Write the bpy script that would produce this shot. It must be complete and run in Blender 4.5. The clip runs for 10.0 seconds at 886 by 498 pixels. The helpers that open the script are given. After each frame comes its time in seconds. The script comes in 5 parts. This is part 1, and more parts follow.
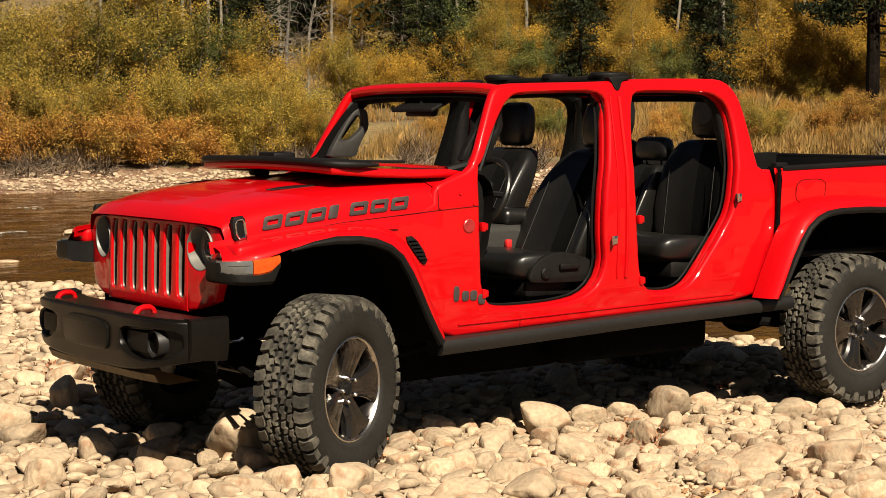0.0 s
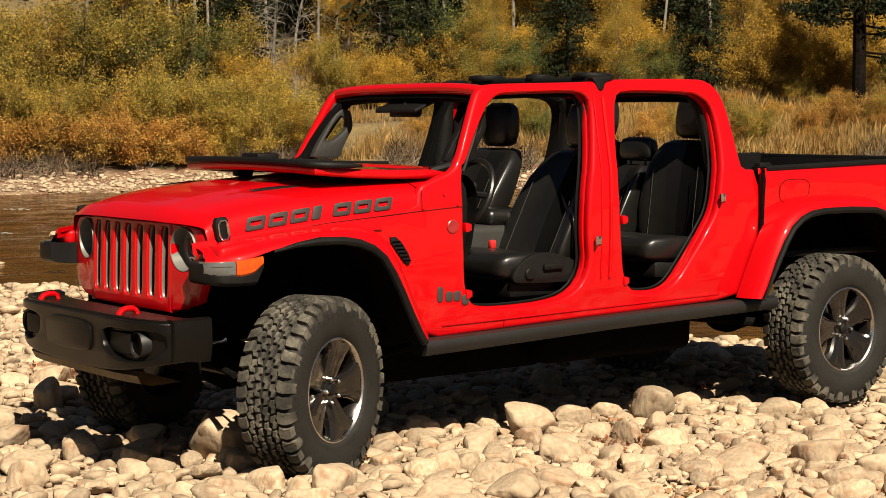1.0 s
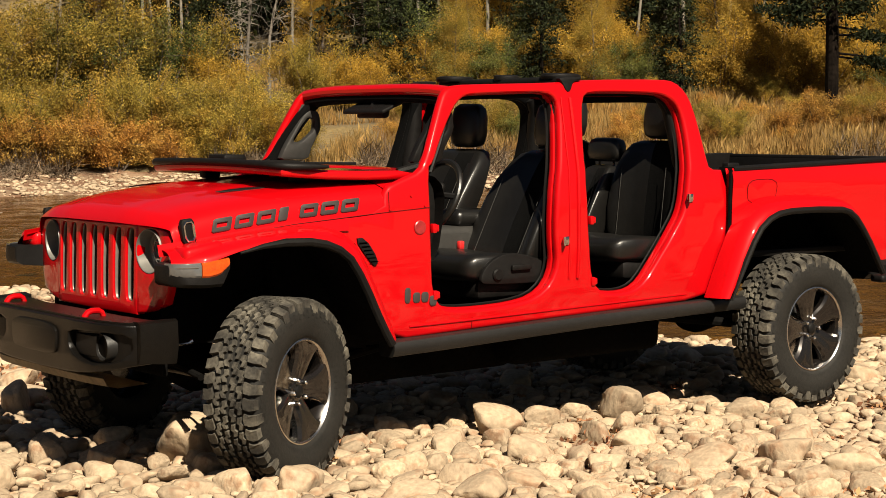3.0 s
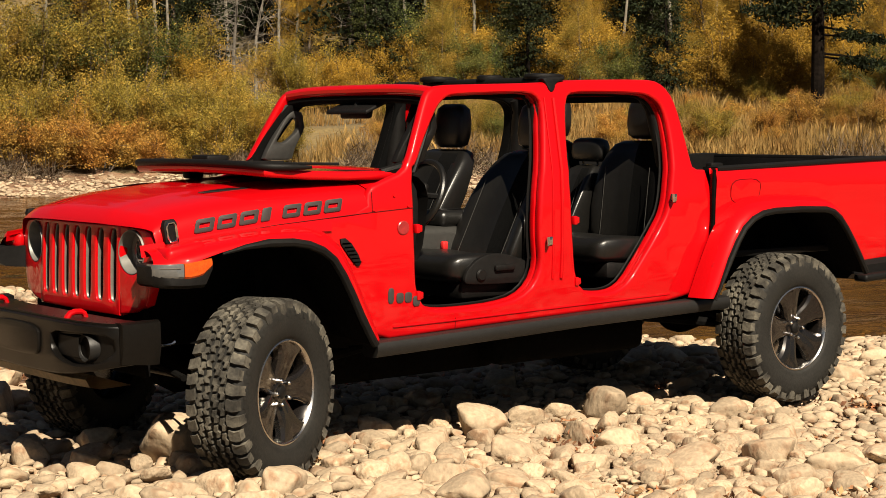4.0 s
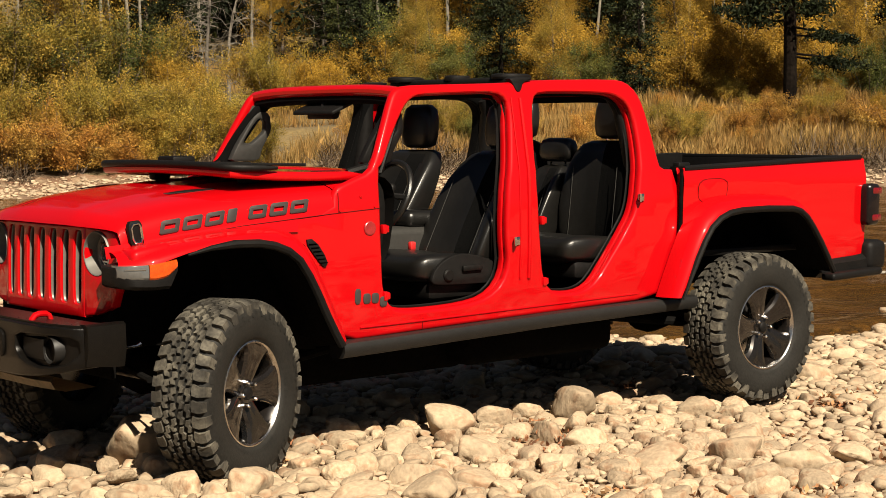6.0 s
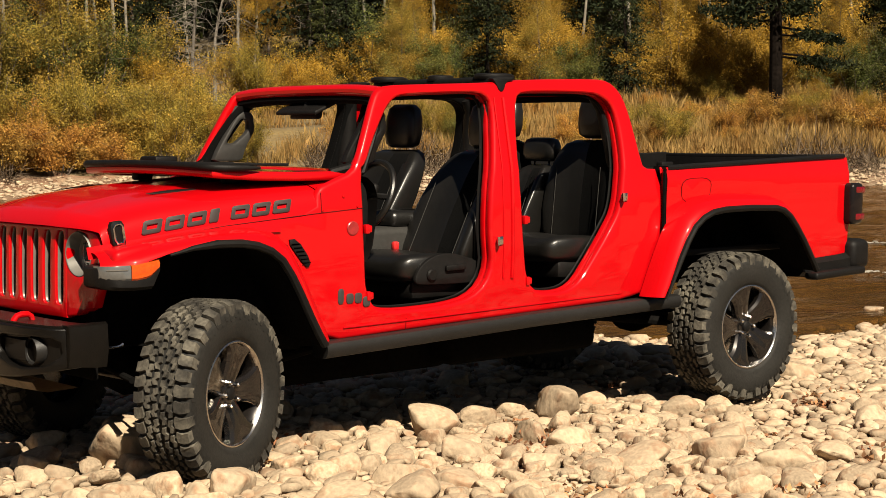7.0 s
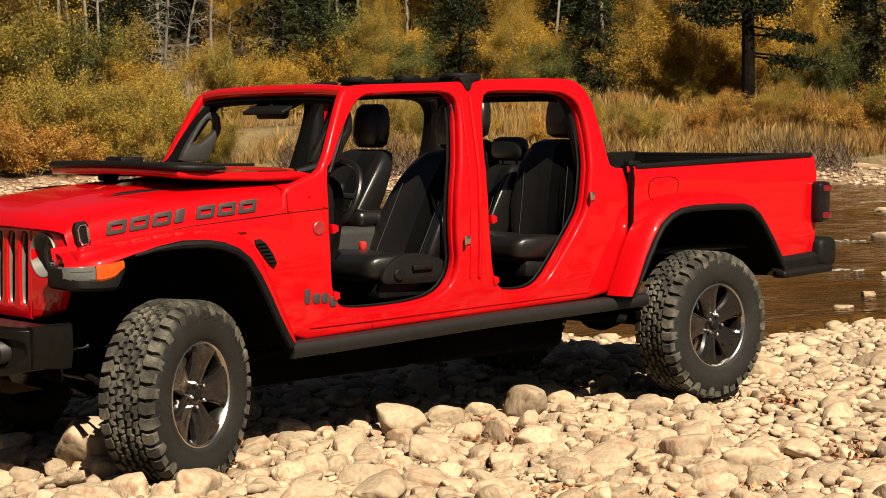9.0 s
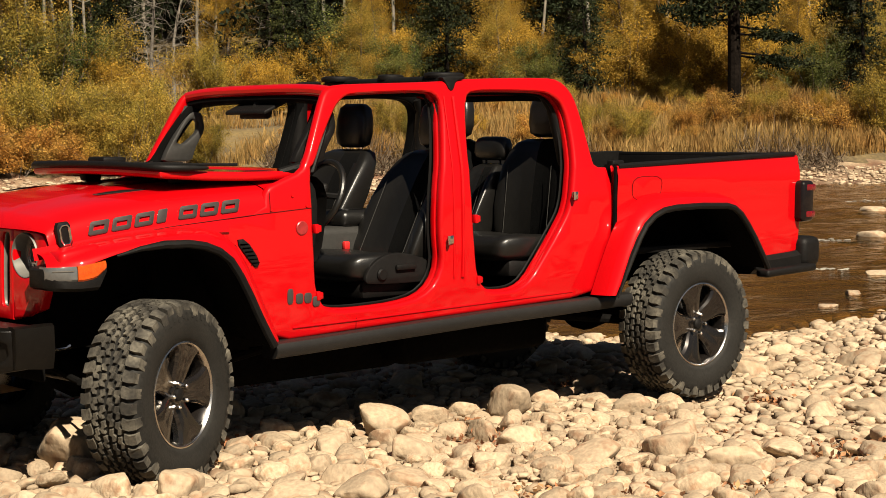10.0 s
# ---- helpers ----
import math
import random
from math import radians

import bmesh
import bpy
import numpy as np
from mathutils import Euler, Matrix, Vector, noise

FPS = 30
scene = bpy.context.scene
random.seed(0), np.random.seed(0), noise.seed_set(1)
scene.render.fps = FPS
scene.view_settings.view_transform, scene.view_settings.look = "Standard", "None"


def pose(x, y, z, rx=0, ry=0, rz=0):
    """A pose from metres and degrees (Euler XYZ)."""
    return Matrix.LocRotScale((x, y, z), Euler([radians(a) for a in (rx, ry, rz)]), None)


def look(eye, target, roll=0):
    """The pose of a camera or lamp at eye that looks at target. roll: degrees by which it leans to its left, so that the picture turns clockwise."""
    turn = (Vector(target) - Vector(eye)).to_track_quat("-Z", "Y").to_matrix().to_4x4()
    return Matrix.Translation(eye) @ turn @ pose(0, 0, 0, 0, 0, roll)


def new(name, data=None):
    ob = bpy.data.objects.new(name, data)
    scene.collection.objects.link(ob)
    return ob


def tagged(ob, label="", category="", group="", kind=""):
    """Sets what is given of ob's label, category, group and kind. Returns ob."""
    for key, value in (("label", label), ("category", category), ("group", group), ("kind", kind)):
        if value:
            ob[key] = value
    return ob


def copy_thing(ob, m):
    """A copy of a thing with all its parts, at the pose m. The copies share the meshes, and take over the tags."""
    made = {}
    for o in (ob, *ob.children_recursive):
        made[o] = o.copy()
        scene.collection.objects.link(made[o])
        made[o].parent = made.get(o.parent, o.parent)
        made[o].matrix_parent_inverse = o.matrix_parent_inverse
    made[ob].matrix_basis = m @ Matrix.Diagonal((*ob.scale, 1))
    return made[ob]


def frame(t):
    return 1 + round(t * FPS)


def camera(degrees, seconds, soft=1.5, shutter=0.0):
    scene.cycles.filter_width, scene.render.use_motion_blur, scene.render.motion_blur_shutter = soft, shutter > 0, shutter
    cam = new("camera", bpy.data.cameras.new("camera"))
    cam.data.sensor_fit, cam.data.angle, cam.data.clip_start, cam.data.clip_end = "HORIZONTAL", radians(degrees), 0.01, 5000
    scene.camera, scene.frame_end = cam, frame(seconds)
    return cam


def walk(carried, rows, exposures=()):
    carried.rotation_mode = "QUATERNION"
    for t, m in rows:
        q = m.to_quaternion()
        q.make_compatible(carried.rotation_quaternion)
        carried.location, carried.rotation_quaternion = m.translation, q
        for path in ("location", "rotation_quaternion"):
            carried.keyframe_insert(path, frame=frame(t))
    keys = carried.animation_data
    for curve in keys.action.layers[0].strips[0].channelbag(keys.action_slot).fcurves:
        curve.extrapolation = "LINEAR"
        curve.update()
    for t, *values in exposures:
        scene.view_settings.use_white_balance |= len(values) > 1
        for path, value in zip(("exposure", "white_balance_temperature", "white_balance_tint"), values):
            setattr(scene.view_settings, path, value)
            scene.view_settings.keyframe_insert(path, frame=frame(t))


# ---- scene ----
cam = camera(28.4, 10.0, soft=0.8)
PATH = [
    (0, (-4.229, -7.422, 1.662), (-0.679, -2.609, 1.189), -0.31),
    (0.5, (-4.221, -7.428, 1.661), (-0.654, -2.626, 1.190), -0.35),
    (1, (-4.212, -7.433, 1.660), (-0.628, -2.644, 1.190), -0.38),
    (1.5, (-4.203, -7.439, 1.659), (-0.603, -2.662, 1.190), -0.42),
    (2, (-4.194, -7.444, 1.657), (-0.577, -2.679, 1.191), -0.45),
    (2.5, (-4.185, -7.450, 1.656), (-0.552, -2.697, 1.191), -0.48),
    (4, (-4.158, -7.466, 1.652), (-0.475, -2.752, 1.190), -0.59),
    (4.5, (-4.149, -7.471, 1.651), (-0.450, -2.770, 1.190), -0.63),
    (5, (-4.140, -7.477, 1.650), (-0.424, -2.789, 1.189), -0.66),
    (5.5, (-4.131, -7.482, 1.649), (-0.399, -2.807, 1.189), -0.70),
    (7, (-4.105, -7.498, 1.645), (-0.322, -2.864, 1.186), -0.81),
    (7.5, (-4.096, -7.504, 1.644), (-0.297, -2.882, 1.185), -0.85),
    (8, (-4.087, -7.509, 1.643), (-0.272, -2.902, 1.184), -0.88),
    (8.5, (-4.078, -7.515, 1.642), (-0.246, -2.921, 1.183), -0.92),
    (9, (-4.069, -7.520, 1.640), (-0.221, -2.940, 1.181), -0.96),
    (9.5, (-4.060, -7.526, 1.639), (-0.195, -2.959, 1.179), -1.00),
    (10, (-4.051, -7.531, 1.638), (-0.170, -2.979, 1.178), -1.03),
]
walk(cam, [(t, look(eye, target, roll)) for t, eye, target, roll in PATH], exposures=[(0.0, 1.1), (10.0, 1.1)])

# ---------------------------------------------------------------- light
world = bpy.data.worlds.new("sky")
scene.world = world
world.use_nodes = True
SUN_WAY = Vector((-0.27, -0.95, 1.0)).normalized()
wn = world.node_tree.nodes
sky = wn.new("ShaderNodeTexSky")
sky.sky_type = "NISHITA"
sky.sun_disc = False
sky.sun_elevation = math.asin(SUN_WAY.z)
sky.sun_rotation = math.atan2(SUN_WAY.x, SUN_WAY.y)
world.node_tree.links.new(sky.outputs[0], wn["Background"].inputs[0])
wn["Background"].inputs[1].default_value = 0.012
sun_data = bpy.data.lights.new("sun", "SUN")
sun_data.energy = 5.0
sun_data.angle = radians(0.55)
sun_data.color = (1.0, 0.88, 0.70)
sun = new("sun", sun_data)
sun.matrix_world = look(SUN_WAY * 60, (0, 0, 0))

# ---------------------------------------------------------------- materials
def material(name, color, rough=0.6, metal=0.0, coat=0.0, vary=0.2, scales=(3.0, 40.0), bump=0.0, bump_scale=60.0,
             random=0.0, island=0.0, second=None, second_scale=2.0, spec=0.5, through_light=0.0, hue=0.0, second_range=(0.42, 0.66)):
    """A procedural surface: colour varied at two scales, per object and per piece, with fine relief."""
    m = bpy.data.materials.new(name)
    m.use_nodes = True
    n, l = m.node_tree.nodes, m.node_tree.links
    b = n["Principled BSDF"]
    b.inputs["Roughness"].default_value = rough
    b.inputs["Metallic"].default_value = metal
    b.inputs["Coat Weight"].default_value = coat
    b.inputs["Coat Roughness"].default_value = 0.04
    b.inputs["Specular IOR Level"].default_value = spec
    co = n.new("ShaderNodeTexCoord")
    mul = None
    for k, sc in enumerate(scales):
        t = n.new("ShaderNodeTexNoise")
        t.inputs["Scale"].default_value = sc
        t.inputs["Detail"].default_value = 5.0
        l.new(co.outputs["Object"], t.inputs["Vector"])
        r = n.new("ShaderNodeMapRange")
        r.inputs["From Min"].default_value, r.inputs["From Max"].default_value = 0.3, 0.7
        r.inputs["To Min"].default_value, r.inputs["To Max"].default_value = 1 - vary, 1 + vary
        l.new(t.outputs["Fac"], r.inputs["Value"])
        if mul is None:
            mul = r.outputs[0]
        else:
            a = n.new("ShaderNodeMath")
            a.operation = "MULTIPLY"
            l.new(mul, a.inputs[0])
            l.new(r.outputs[0], a.inputs[1])
            mul = a.outputs[0]
    src = None
    if random:
        src = n.new("ShaderNodeObjectInfo").outputs["Random"]
        amount = random
    if island:
        src2 = n.new("ShaderNodeNewGeometry").outputs["Random Per Island"]
    for s_out, amount in ((src, random), (src2 if island else None, island)):
        if s_out is None:
            continue
        r = n.new("ShaderNodeMapRange")
        r.inputs["To Min"].default_value, r.inputs["To Max"].default_value = 1 - amount, 1 + amount
        l.new(s_out, r.inputs["Value"])
        a = n.new("ShaderNodeMath")
        a.operation = "MULTIPLY"
        l.new(mul, a.inputs[0])
        l.new(r.outputs[0], a.inputs[1])
        mul = a.outputs[0]
    base = n.new("ShaderNodeRGB")
    base.outputs[0].default_value = (*color, 1)
    col = base.outputs[0]
    if second:
        other = n.new("ShaderNodeRGB")
        other.outputs[0].default_value = (*second, 1)
        t = n.new("ShaderNodeTexNoise")
        t.inputs["Scale"].default_value = second_scale
        t.inputs["Detail"].default_value = 4.0
        l.new(co.outputs["Object"], t.inputs["Vector"])
        fac = n.new("ShaderNodeMapRange")
        fac.inputs["From Min"].default_value, fac.inputs["From Max"].default_value = second_range
        l.new(t.outputs["Fac"], fac.inputs["Value"])
        f_out = fac.outputs[0]
        if hue:
            w = n.new("ShaderNodeMath")
            w.operation = "MULTIPLY_ADD"
            l.new((src2 if island else src), w.inputs[0])
            w.inputs[1].default_value = hue
            l.new(f_out, w.inputs[2])
            w.use_clamp = True
            f_out = w.outputs[0]
        mx = n.new("ShaderNodeMix")
        mx.data_type = "RGBA"
        l.new(f_out, mx.inputs[0])
        l.new(col, mx.inputs[6])
        l.new(other.outputs[0], mx.inputs[7])
        col = mx.outputs[2]
    fin = n.new("ShaderNodeMix")
    fin.data_type, fin.blend_type = "RGBA", "MULTIPLY"
    fin.inputs[0].default_value = 1.0
    l.new(col, fin.inputs[6])
    l.new(mul, fin.inputs[7])
    l.new(fin.outputs[2], b.inputs["Base Color"])
    if bump:
        t = n.new("ShaderNodeTexNoise")
        t.inputs["Scale"].default_value = bump_scale
        t.inputs["Detail"].default_value = 6.0
        l.new(co.outputs["Object"], t.inputs["Vector"])
        bp = n.new("ShaderNodeBump")
        bp.inputs["Strength"].default_value = bump
        bp.inputs["Distance"].default_value = 0.02
        l.new(t.outputs["Fac"], bp.inputs["Height"])
        l.new(bp.outputs[0], b.inputs["Normal"])
    if through_light:
        tr = n.new("ShaderNodeBsdfTranslucent")
        l.new(fin.outputs[2], tr.inputs["Color"])
        ms = n.new("ShaderNodeMixShader")
        ms.inputs[0].default_value = through_light
        l.new(b.outputs[0], ms.inputs[1])
        l.new(tr.outputs[0], ms.inputs[2])
        l.new(ms.outputs[0], n["Material Output"].inputs["Surface"])
    return m


def water_material():
    """Clear brown river water: tinted see-through body with a rippled glossy skin."""
    m = bpy.data.materials.new("river water")
    m.use_nodes = True
    n, l = m.node_tree.nodes, m.node_tree.links
    b = n["Principled BSDF"]
    b.inputs["Base Color"].default_value = (0.012, 0.010, 0.005, 1)
    b.inputs["Roughness"].default_value = 0.06
    b.inputs["IOR"].default_value = 1.33
    b.inputs["Specular IOR Level"].default_value = 0.08
    tr = n.new("ShaderNodeBsdfTransparent")
    tr.inputs["Color"].default_value = (0.60, 0.32, 0.08, 1)
    ms = n.new("ShaderNodeMixShader")
    ms.inputs[0].default_value = 0.24
    l.new(b.outputs[0], ms.inputs[1])
    l.new(tr.outputs[0], ms.inputs[2])
    l.new(ms.outputs[0], n["Material Output"].inputs["Surface"])
    co = n.new("ShaderNodeTexCoord")
    mp = n.new("ShaderNodeMapping")
    mp.inputs["Rotation"].default_value = (0, 0, radians(30))
    mp.inputs["Scale"].default_value = (0.9, 1.2, 1)
    l.new(co.outputs["Object"], mp.inputs["Vector"])
    last = None
    for sc, st, di in ((1.1, 0.7, 0.12), (5.0, 0.7, 0.05)):
        t = n.new("ShaderNodeTexNoise")
        t.inputs["Scale"].default_value = sc
        t.inputs["Detail"].default_value = 4.0
        t.inputs["Distortion"].default_value = 0.8
        l.new(mp.outputs[0], t.inputs["Vector"])
        bp = n.new("ShaderNodeBump")
        bp.inputs["Strength"].default_value = st
        bp.inputs["Distance"].default_value = di
        l.new(t.outputs["Fac"], bp.inputs["Height"])
        if last:
            l.new(last, bp.inputs["Normal"])
        last = bp.outputs[0]
    l.new(last, b.inputs["Normal"])
    return m


PAINT = material("red car paint", (0.40, 0.0011, 0.0030), 0.45, spec=0.06, coat=0.7, vary=0.02, scales=(1.5, 90.0))
BLACK = material("black moulded plastic", (0.006, 0.0055, 0.0052), 0.5, spec=0.13, vary=0.2, bump=0.15, bump_scale=400)
GREY = material("dark grey plastic", (0.011, 0.0104, 0.0098), 0.45, spec=0.3, vary=0.15, bump=0.12, bump_scale=400)
STEEL = material("black powder-coated steel", (0.004, 0.0034, 0.0028), 0.34, spec=0.22, vary=0.2, bump=0.1, bump_scale=250)
UNDER = material("dirty black underbody steel", (0.004, 0.00375, 0.0035), 1.0, spec=0.04, vary=0.35, bump=0.2, bump_scale=60)
RUBBER = material("dusty tyre rubber", (0.030, 0.027, 0.022), 0.85, spec=0.3, vary=0.3, scales=(6.0, 70.0), bump=0.25, bump_scale=160,
                  second=(0.10, 0.09, 0.070), second_scale=9.0)
SIDEWALL = material("tyre sidewall rubber", (0.013, 0.0122, 0.0105), 0.7, spec=0.25, vary=0.25, scales=(6.0, 70.0), bump=0.12, bump_scale=160)
ALLOY = material("dark grey painted alloy", (0.016, 0.0135, 0.012), 0.22, metal=0.5, vary=0.1, coat=0.6)
BRIGHT = material("machined aluminium", (0.62, 0.6, 0.57), 0.25, metal=1.0, vary=0.08)
CHROME = material("chromed steel", (0.75, 0.73, 0.7), 0.12, metal=1.0, vary=0.05)
SILVER = material("satin silver insert", (0.17, 0.155, 0.135), 0.45, metal=0.6, vary=0.1)
BRONZE = material("worn bare skid steel", (0.198, 0.155, 0.099), 0.45, metal=0.5, vary=0.25)
LEATHER = material("black leather", (0.006, 0.0056, 0.005), 0.34, spec=0.45, vary=0.15, bump=0.07, bump_scale=140)
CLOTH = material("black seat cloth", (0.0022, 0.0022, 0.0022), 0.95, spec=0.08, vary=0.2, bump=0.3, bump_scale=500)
STITCH = material("grey seat stitching", (0.03, 0.028, 0.025), 0.8)
AMBER = material("amber lamp lens", (0.45, 0.055, 0.003), 0.15, coat=0.8, vary=0.15, scales=(30.0, 120.0))
RED_LENS = material("red lamp lens", (0.13, 0.004, 0.006), 0.15, coat=0.8, vary=0.1)
SMOKE = material("smoked lamp lens", (0.008, 0.006, 0.006), 0.2, spec=0.2, coat=0.15, vary=0.1)
LENS = material("clear grey lamp lens", (0.12, 0.122, 0.12), 0.12, metal=0.3, coat=0.8, vary=0.1, scales=(4.0, 60.0))
GLASS_DARK = material("dark windscreen glass", (0.012, 0.012, 0.013), 0.05, coat=1.0, vary=0.05)
GAP = material("dark red panel gap", (0.09, 0.002, 0.002), 0.6, spec=0.1, vary=0.1)
DECAL = material("dark grey hood decal", (0.032, 0.027, 0.026), 0.5, vary=0.1)
BELT = material("grey seat belt webbing", (0.185, 0.178, 0.172), 0.8, vary=0.1)
STONE = material("pale river stone", (0.345, 0.262, 0.172), 0.85, vary=0.15, scales=(1.6, 7.0), bump=0.4, bump_scale=5,
                 random=0.24, second=(0.25, 0.155, 0.09), second_scale=2.1, second_range=(0.52, 0.68))
STONES = material("pale river stones", (0.345, 0.262, 0.172), 0.85, vary=0.16, scales=(9.0, 60.0), bump=0.3, bump_scale=45,
                  island=0.3, second=(0.25, 0.155, 0.09), second_scale=15.0, second_range=(0.52, 0.68))
GROUND = material("damp brown silt and fine gravel", (0.13, 0.066, 0.034), 0.95, vary=0.35, scales=(0.8, 22.0), bump=0.8, bump_scale=30,
                  second=(0.25, 0.18, 0.11), second_scale=1.4)
WATER = water_material()
BARK = material("grey brown bark", (0.0858, 0.066, 0.0495), 0.9, vary=0.35, scales=(2.0, 14.0), bump=0.7, bump_scale=22, random=0.2)
BARK_PALE = material("pale aspen bark", (0.17, 0.15, 0.115), 0.85, vary=0.3, scales=(2.0, 10.0), bump=0.3, bump_scale=20, random=0.2)
# near-black bark: the shade of taller trees is put into its colour
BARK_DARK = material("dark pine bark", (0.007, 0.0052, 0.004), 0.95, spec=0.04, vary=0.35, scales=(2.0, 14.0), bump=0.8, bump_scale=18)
DEAD = material("weathered grey dead wood", (0.15, 0.13, 0.105), 0.9, vary=0.3, scales=(2.0, 20.0), random=0.25)
TWIG = material("brown dry twigs", (0.125, 0.0891, 0.0561), 0.9, vary=0.3, island=0.5)


def leaf_material(name, a, b, through_light=0.28, hue=0.7):
    return material(name, a, 0.7, spec=0.12, vary=0.18, scales=(0.7, 6.0), random=0.3, island=0.45, second=b, second_scale=0.9,
                    through_light=through_light, hue=hue - 0.35)


LEAF_YELLOW = leaf_material("golden aspen leaves", (0.41, 0.245, 0.032), (0.22, 0.14, 0.026))
LEAF_WILLOW = leaf_material("yellow green willow leaves", (0.225, 0.182, 0.034), (0.36, 0.225, 0.04))
LEAF_GREEN = leaf_material("green shrub leaves", (0.07, 0.095, 0.024), (0.17, 0.152, 0.038))
LEAF_ORANGE = leaf_material("rusty orange shrub leaves", (0.37, 0.17, 0.035), (0.32, 0.20, 0.045))
# pine needles likewise carry the wood's shade in their base colour
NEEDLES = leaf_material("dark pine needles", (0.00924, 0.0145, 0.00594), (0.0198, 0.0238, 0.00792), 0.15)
NEEDLES_MID = leaf_material("green spruce needles", (0.0238, 0.033, 0.00924), (0.0495, 0.0528, 0.0132), 0.2)
GRASS = leaf_material("dry golden grass", (0.36, 0.245, 0.088), (0.29, 0.16, 0.05), 0.3)
BEZEL = material("satin grey lamp bezel", (0.15, 0.145, 0.13), 0.5, metal=0.4, vary=0.1)


def clear_lens(name, tint, see):
    """Clear lamp plastic: see-through with a glossy skin."""
    m = bpy.data.materials.new(name)
    m.use_nodes = True
    n, l = m.node_tree.nodes, m.node_tree.links
    b = n["Principled BSDF"]
    b.inputs["Base Color"].default_value = (*tint, 1)
    b.inputs["Roughness"].default_value = 0.05
    tr = n.new("ShaderNodeBsdfTransparent")
    ms = n.new("ShaderNodeMixShader")
    ms.inputs[0].default_value = see
    l.new(b.outputs[0], ms.inputs[1])
    l.new(tr.outputs[0], ms.inputs[2])
    l.new(ms.outputs[0], n["Material Output"].inputs["Surface"])
    return m


CLEAR = clear_lens("clear headlamp glass", (0.03, 0.03, 0.03), 0.85)
TRIM = material("grey trim plastic", (0.026, 0.025, 0.023), 0.5, spec=0.3, vary=0.12, bump=0.1, bump_scale=400)
FOAM = material("white river foam", (0.24, 0.22, 0.18), 0.6, vary=0.25, scales=(4.0, 30.0))


# ---------------------------------------------------------------- building helpers
def finish(bm, name, mat, sharp=35.0):
    """A mesh from a bmesh: smooth faces, hard edges where they turn by more than sharp degrees."""
    bmesh.ops.recalc_face_normals(bm, faces=bm.faces[:])
    lim = radians(sharp)
    for f in bm.faces:
        f.smooth = True
    for e in bm.edges:
        if len(e.link_faces) == 2 and e.calc_face_angle(0.0) > lim:
            e.smooth = False
    me = bpy.data.meshes.new(name)
    bm.to_mesh(me)
    bm.free()
    me.materials.append(mat)
    return me


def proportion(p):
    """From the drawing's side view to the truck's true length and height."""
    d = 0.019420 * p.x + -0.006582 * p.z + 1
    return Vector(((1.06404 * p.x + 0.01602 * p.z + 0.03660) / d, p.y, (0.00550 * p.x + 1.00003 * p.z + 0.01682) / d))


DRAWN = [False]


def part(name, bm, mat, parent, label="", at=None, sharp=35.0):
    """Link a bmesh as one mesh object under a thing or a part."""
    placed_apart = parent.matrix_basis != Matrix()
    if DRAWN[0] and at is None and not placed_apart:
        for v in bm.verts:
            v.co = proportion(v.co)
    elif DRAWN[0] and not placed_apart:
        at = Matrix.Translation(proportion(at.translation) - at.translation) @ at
    ob = new(name, finish(bm, name, mat, sharp))
    ob.parent = parent
    if at is not None:
        ob.matrix_basis = at
    if label:
        tagged(ob, label)
    return ob


def again(ob, m, parent=None):
    """A further part on the same mesh."""
    o = new(ob.name.split(".")[0], ob.data)
    o.parent = parent or ob.parent
    o.matrix_basis = m
    for key in ("label",):
        if key in ob:
            o[key] = ob[key]
    return o


def add(bm, src, m=None):
    """Add all of src, moved by m, to bm; frees src."""
    m = m or Matrix()
    vs = {v: bm.verts.new(m @ v.co) for v in src.verts}
    for f in src.faces:
        try:
            bm.faces.new([vs[v] for v in f.verts])
        except ValueError:
            pass
    src.free()
    return bm


def rbox(sx, sy, sz, r=0.01, seg=2):
    bm = bmesh.new()
    bmesh.ops.create_cube(bm, size=1.0)
    bmesh.ops.scale(bm, vec=(sx, sy, sz), verts=bm.verts[:])
    if r > 0:
        r = min(r, 0.49 * min(sx, sy, sz))
        bmesh.ops.bevel(bm, geom=bm.edges[:], offset=r, segments=seg, affect="EDGES", profile=0.5)
    return bm


def loft(rows, closed=False, cap=False):
    """Quads between rows of as many points each; closed: each row is a ring."""
    bm = bmesh.new()
    g = [[bm.verts.new(p) for p in row] for row in rows]
    n = len(rows[0])
    for a, b in zip(g, g[1:]):
        for i in range(n if closed else n - 1):
            j = (i + 1) % n
            bm.faces.new((a[i], a[j], b[j], b[i]))
    if cap:
        bm.faces.new(g[0])
        bm.faces.new(g[-1][::-1])
    return bm


def tube(points, radius, seg=8, closed=False):
    pts = [Vector(p) for p in points]
    rows = []
    side = None
    n = len(pts)
    for i, p in enumerate(pts):
        a = pts[(i - 1) % n] if (closed or i) else p
        b = pts[(i + 1) % n] if (closed or i < n - 1) else p
        d = (b - a).normalized()
        if side is None:
            side = d.orthogonal().normalized()
        side = (side - d * side.dot(d)).normalized()
        up = d.cross(side)
        r = radius[i] if isinstance(radius, (list, tuple)) else radius
        rows.append([p + (side * math.cos(k * math.tau / seg) + up * math.sin(k * math.tau / seg)) * r for k in range(seg)])
    if closed:
        rows.append(rows[0])
        bm = loft(rows, True)
        bmesh.ops.remove_doubles(bm, verts=bm.verts[:], dist=1e-5)
        return bm
    return loft(rows, True, True)


def lathe(profile, seg=48):
    """Turn (radius, y) pairs about the y axis."""
    rows = [[(r * math.cos(k * math.tau / seg), y, r * math.sin(k * math.tau / seg)) for k in range(seg)] for r, y in profile]
    bm = loft(rows, True)
    bmesh.ops.remove_doubles(bm, verts=bm.verts[:], dist=1e-5)
    return bm


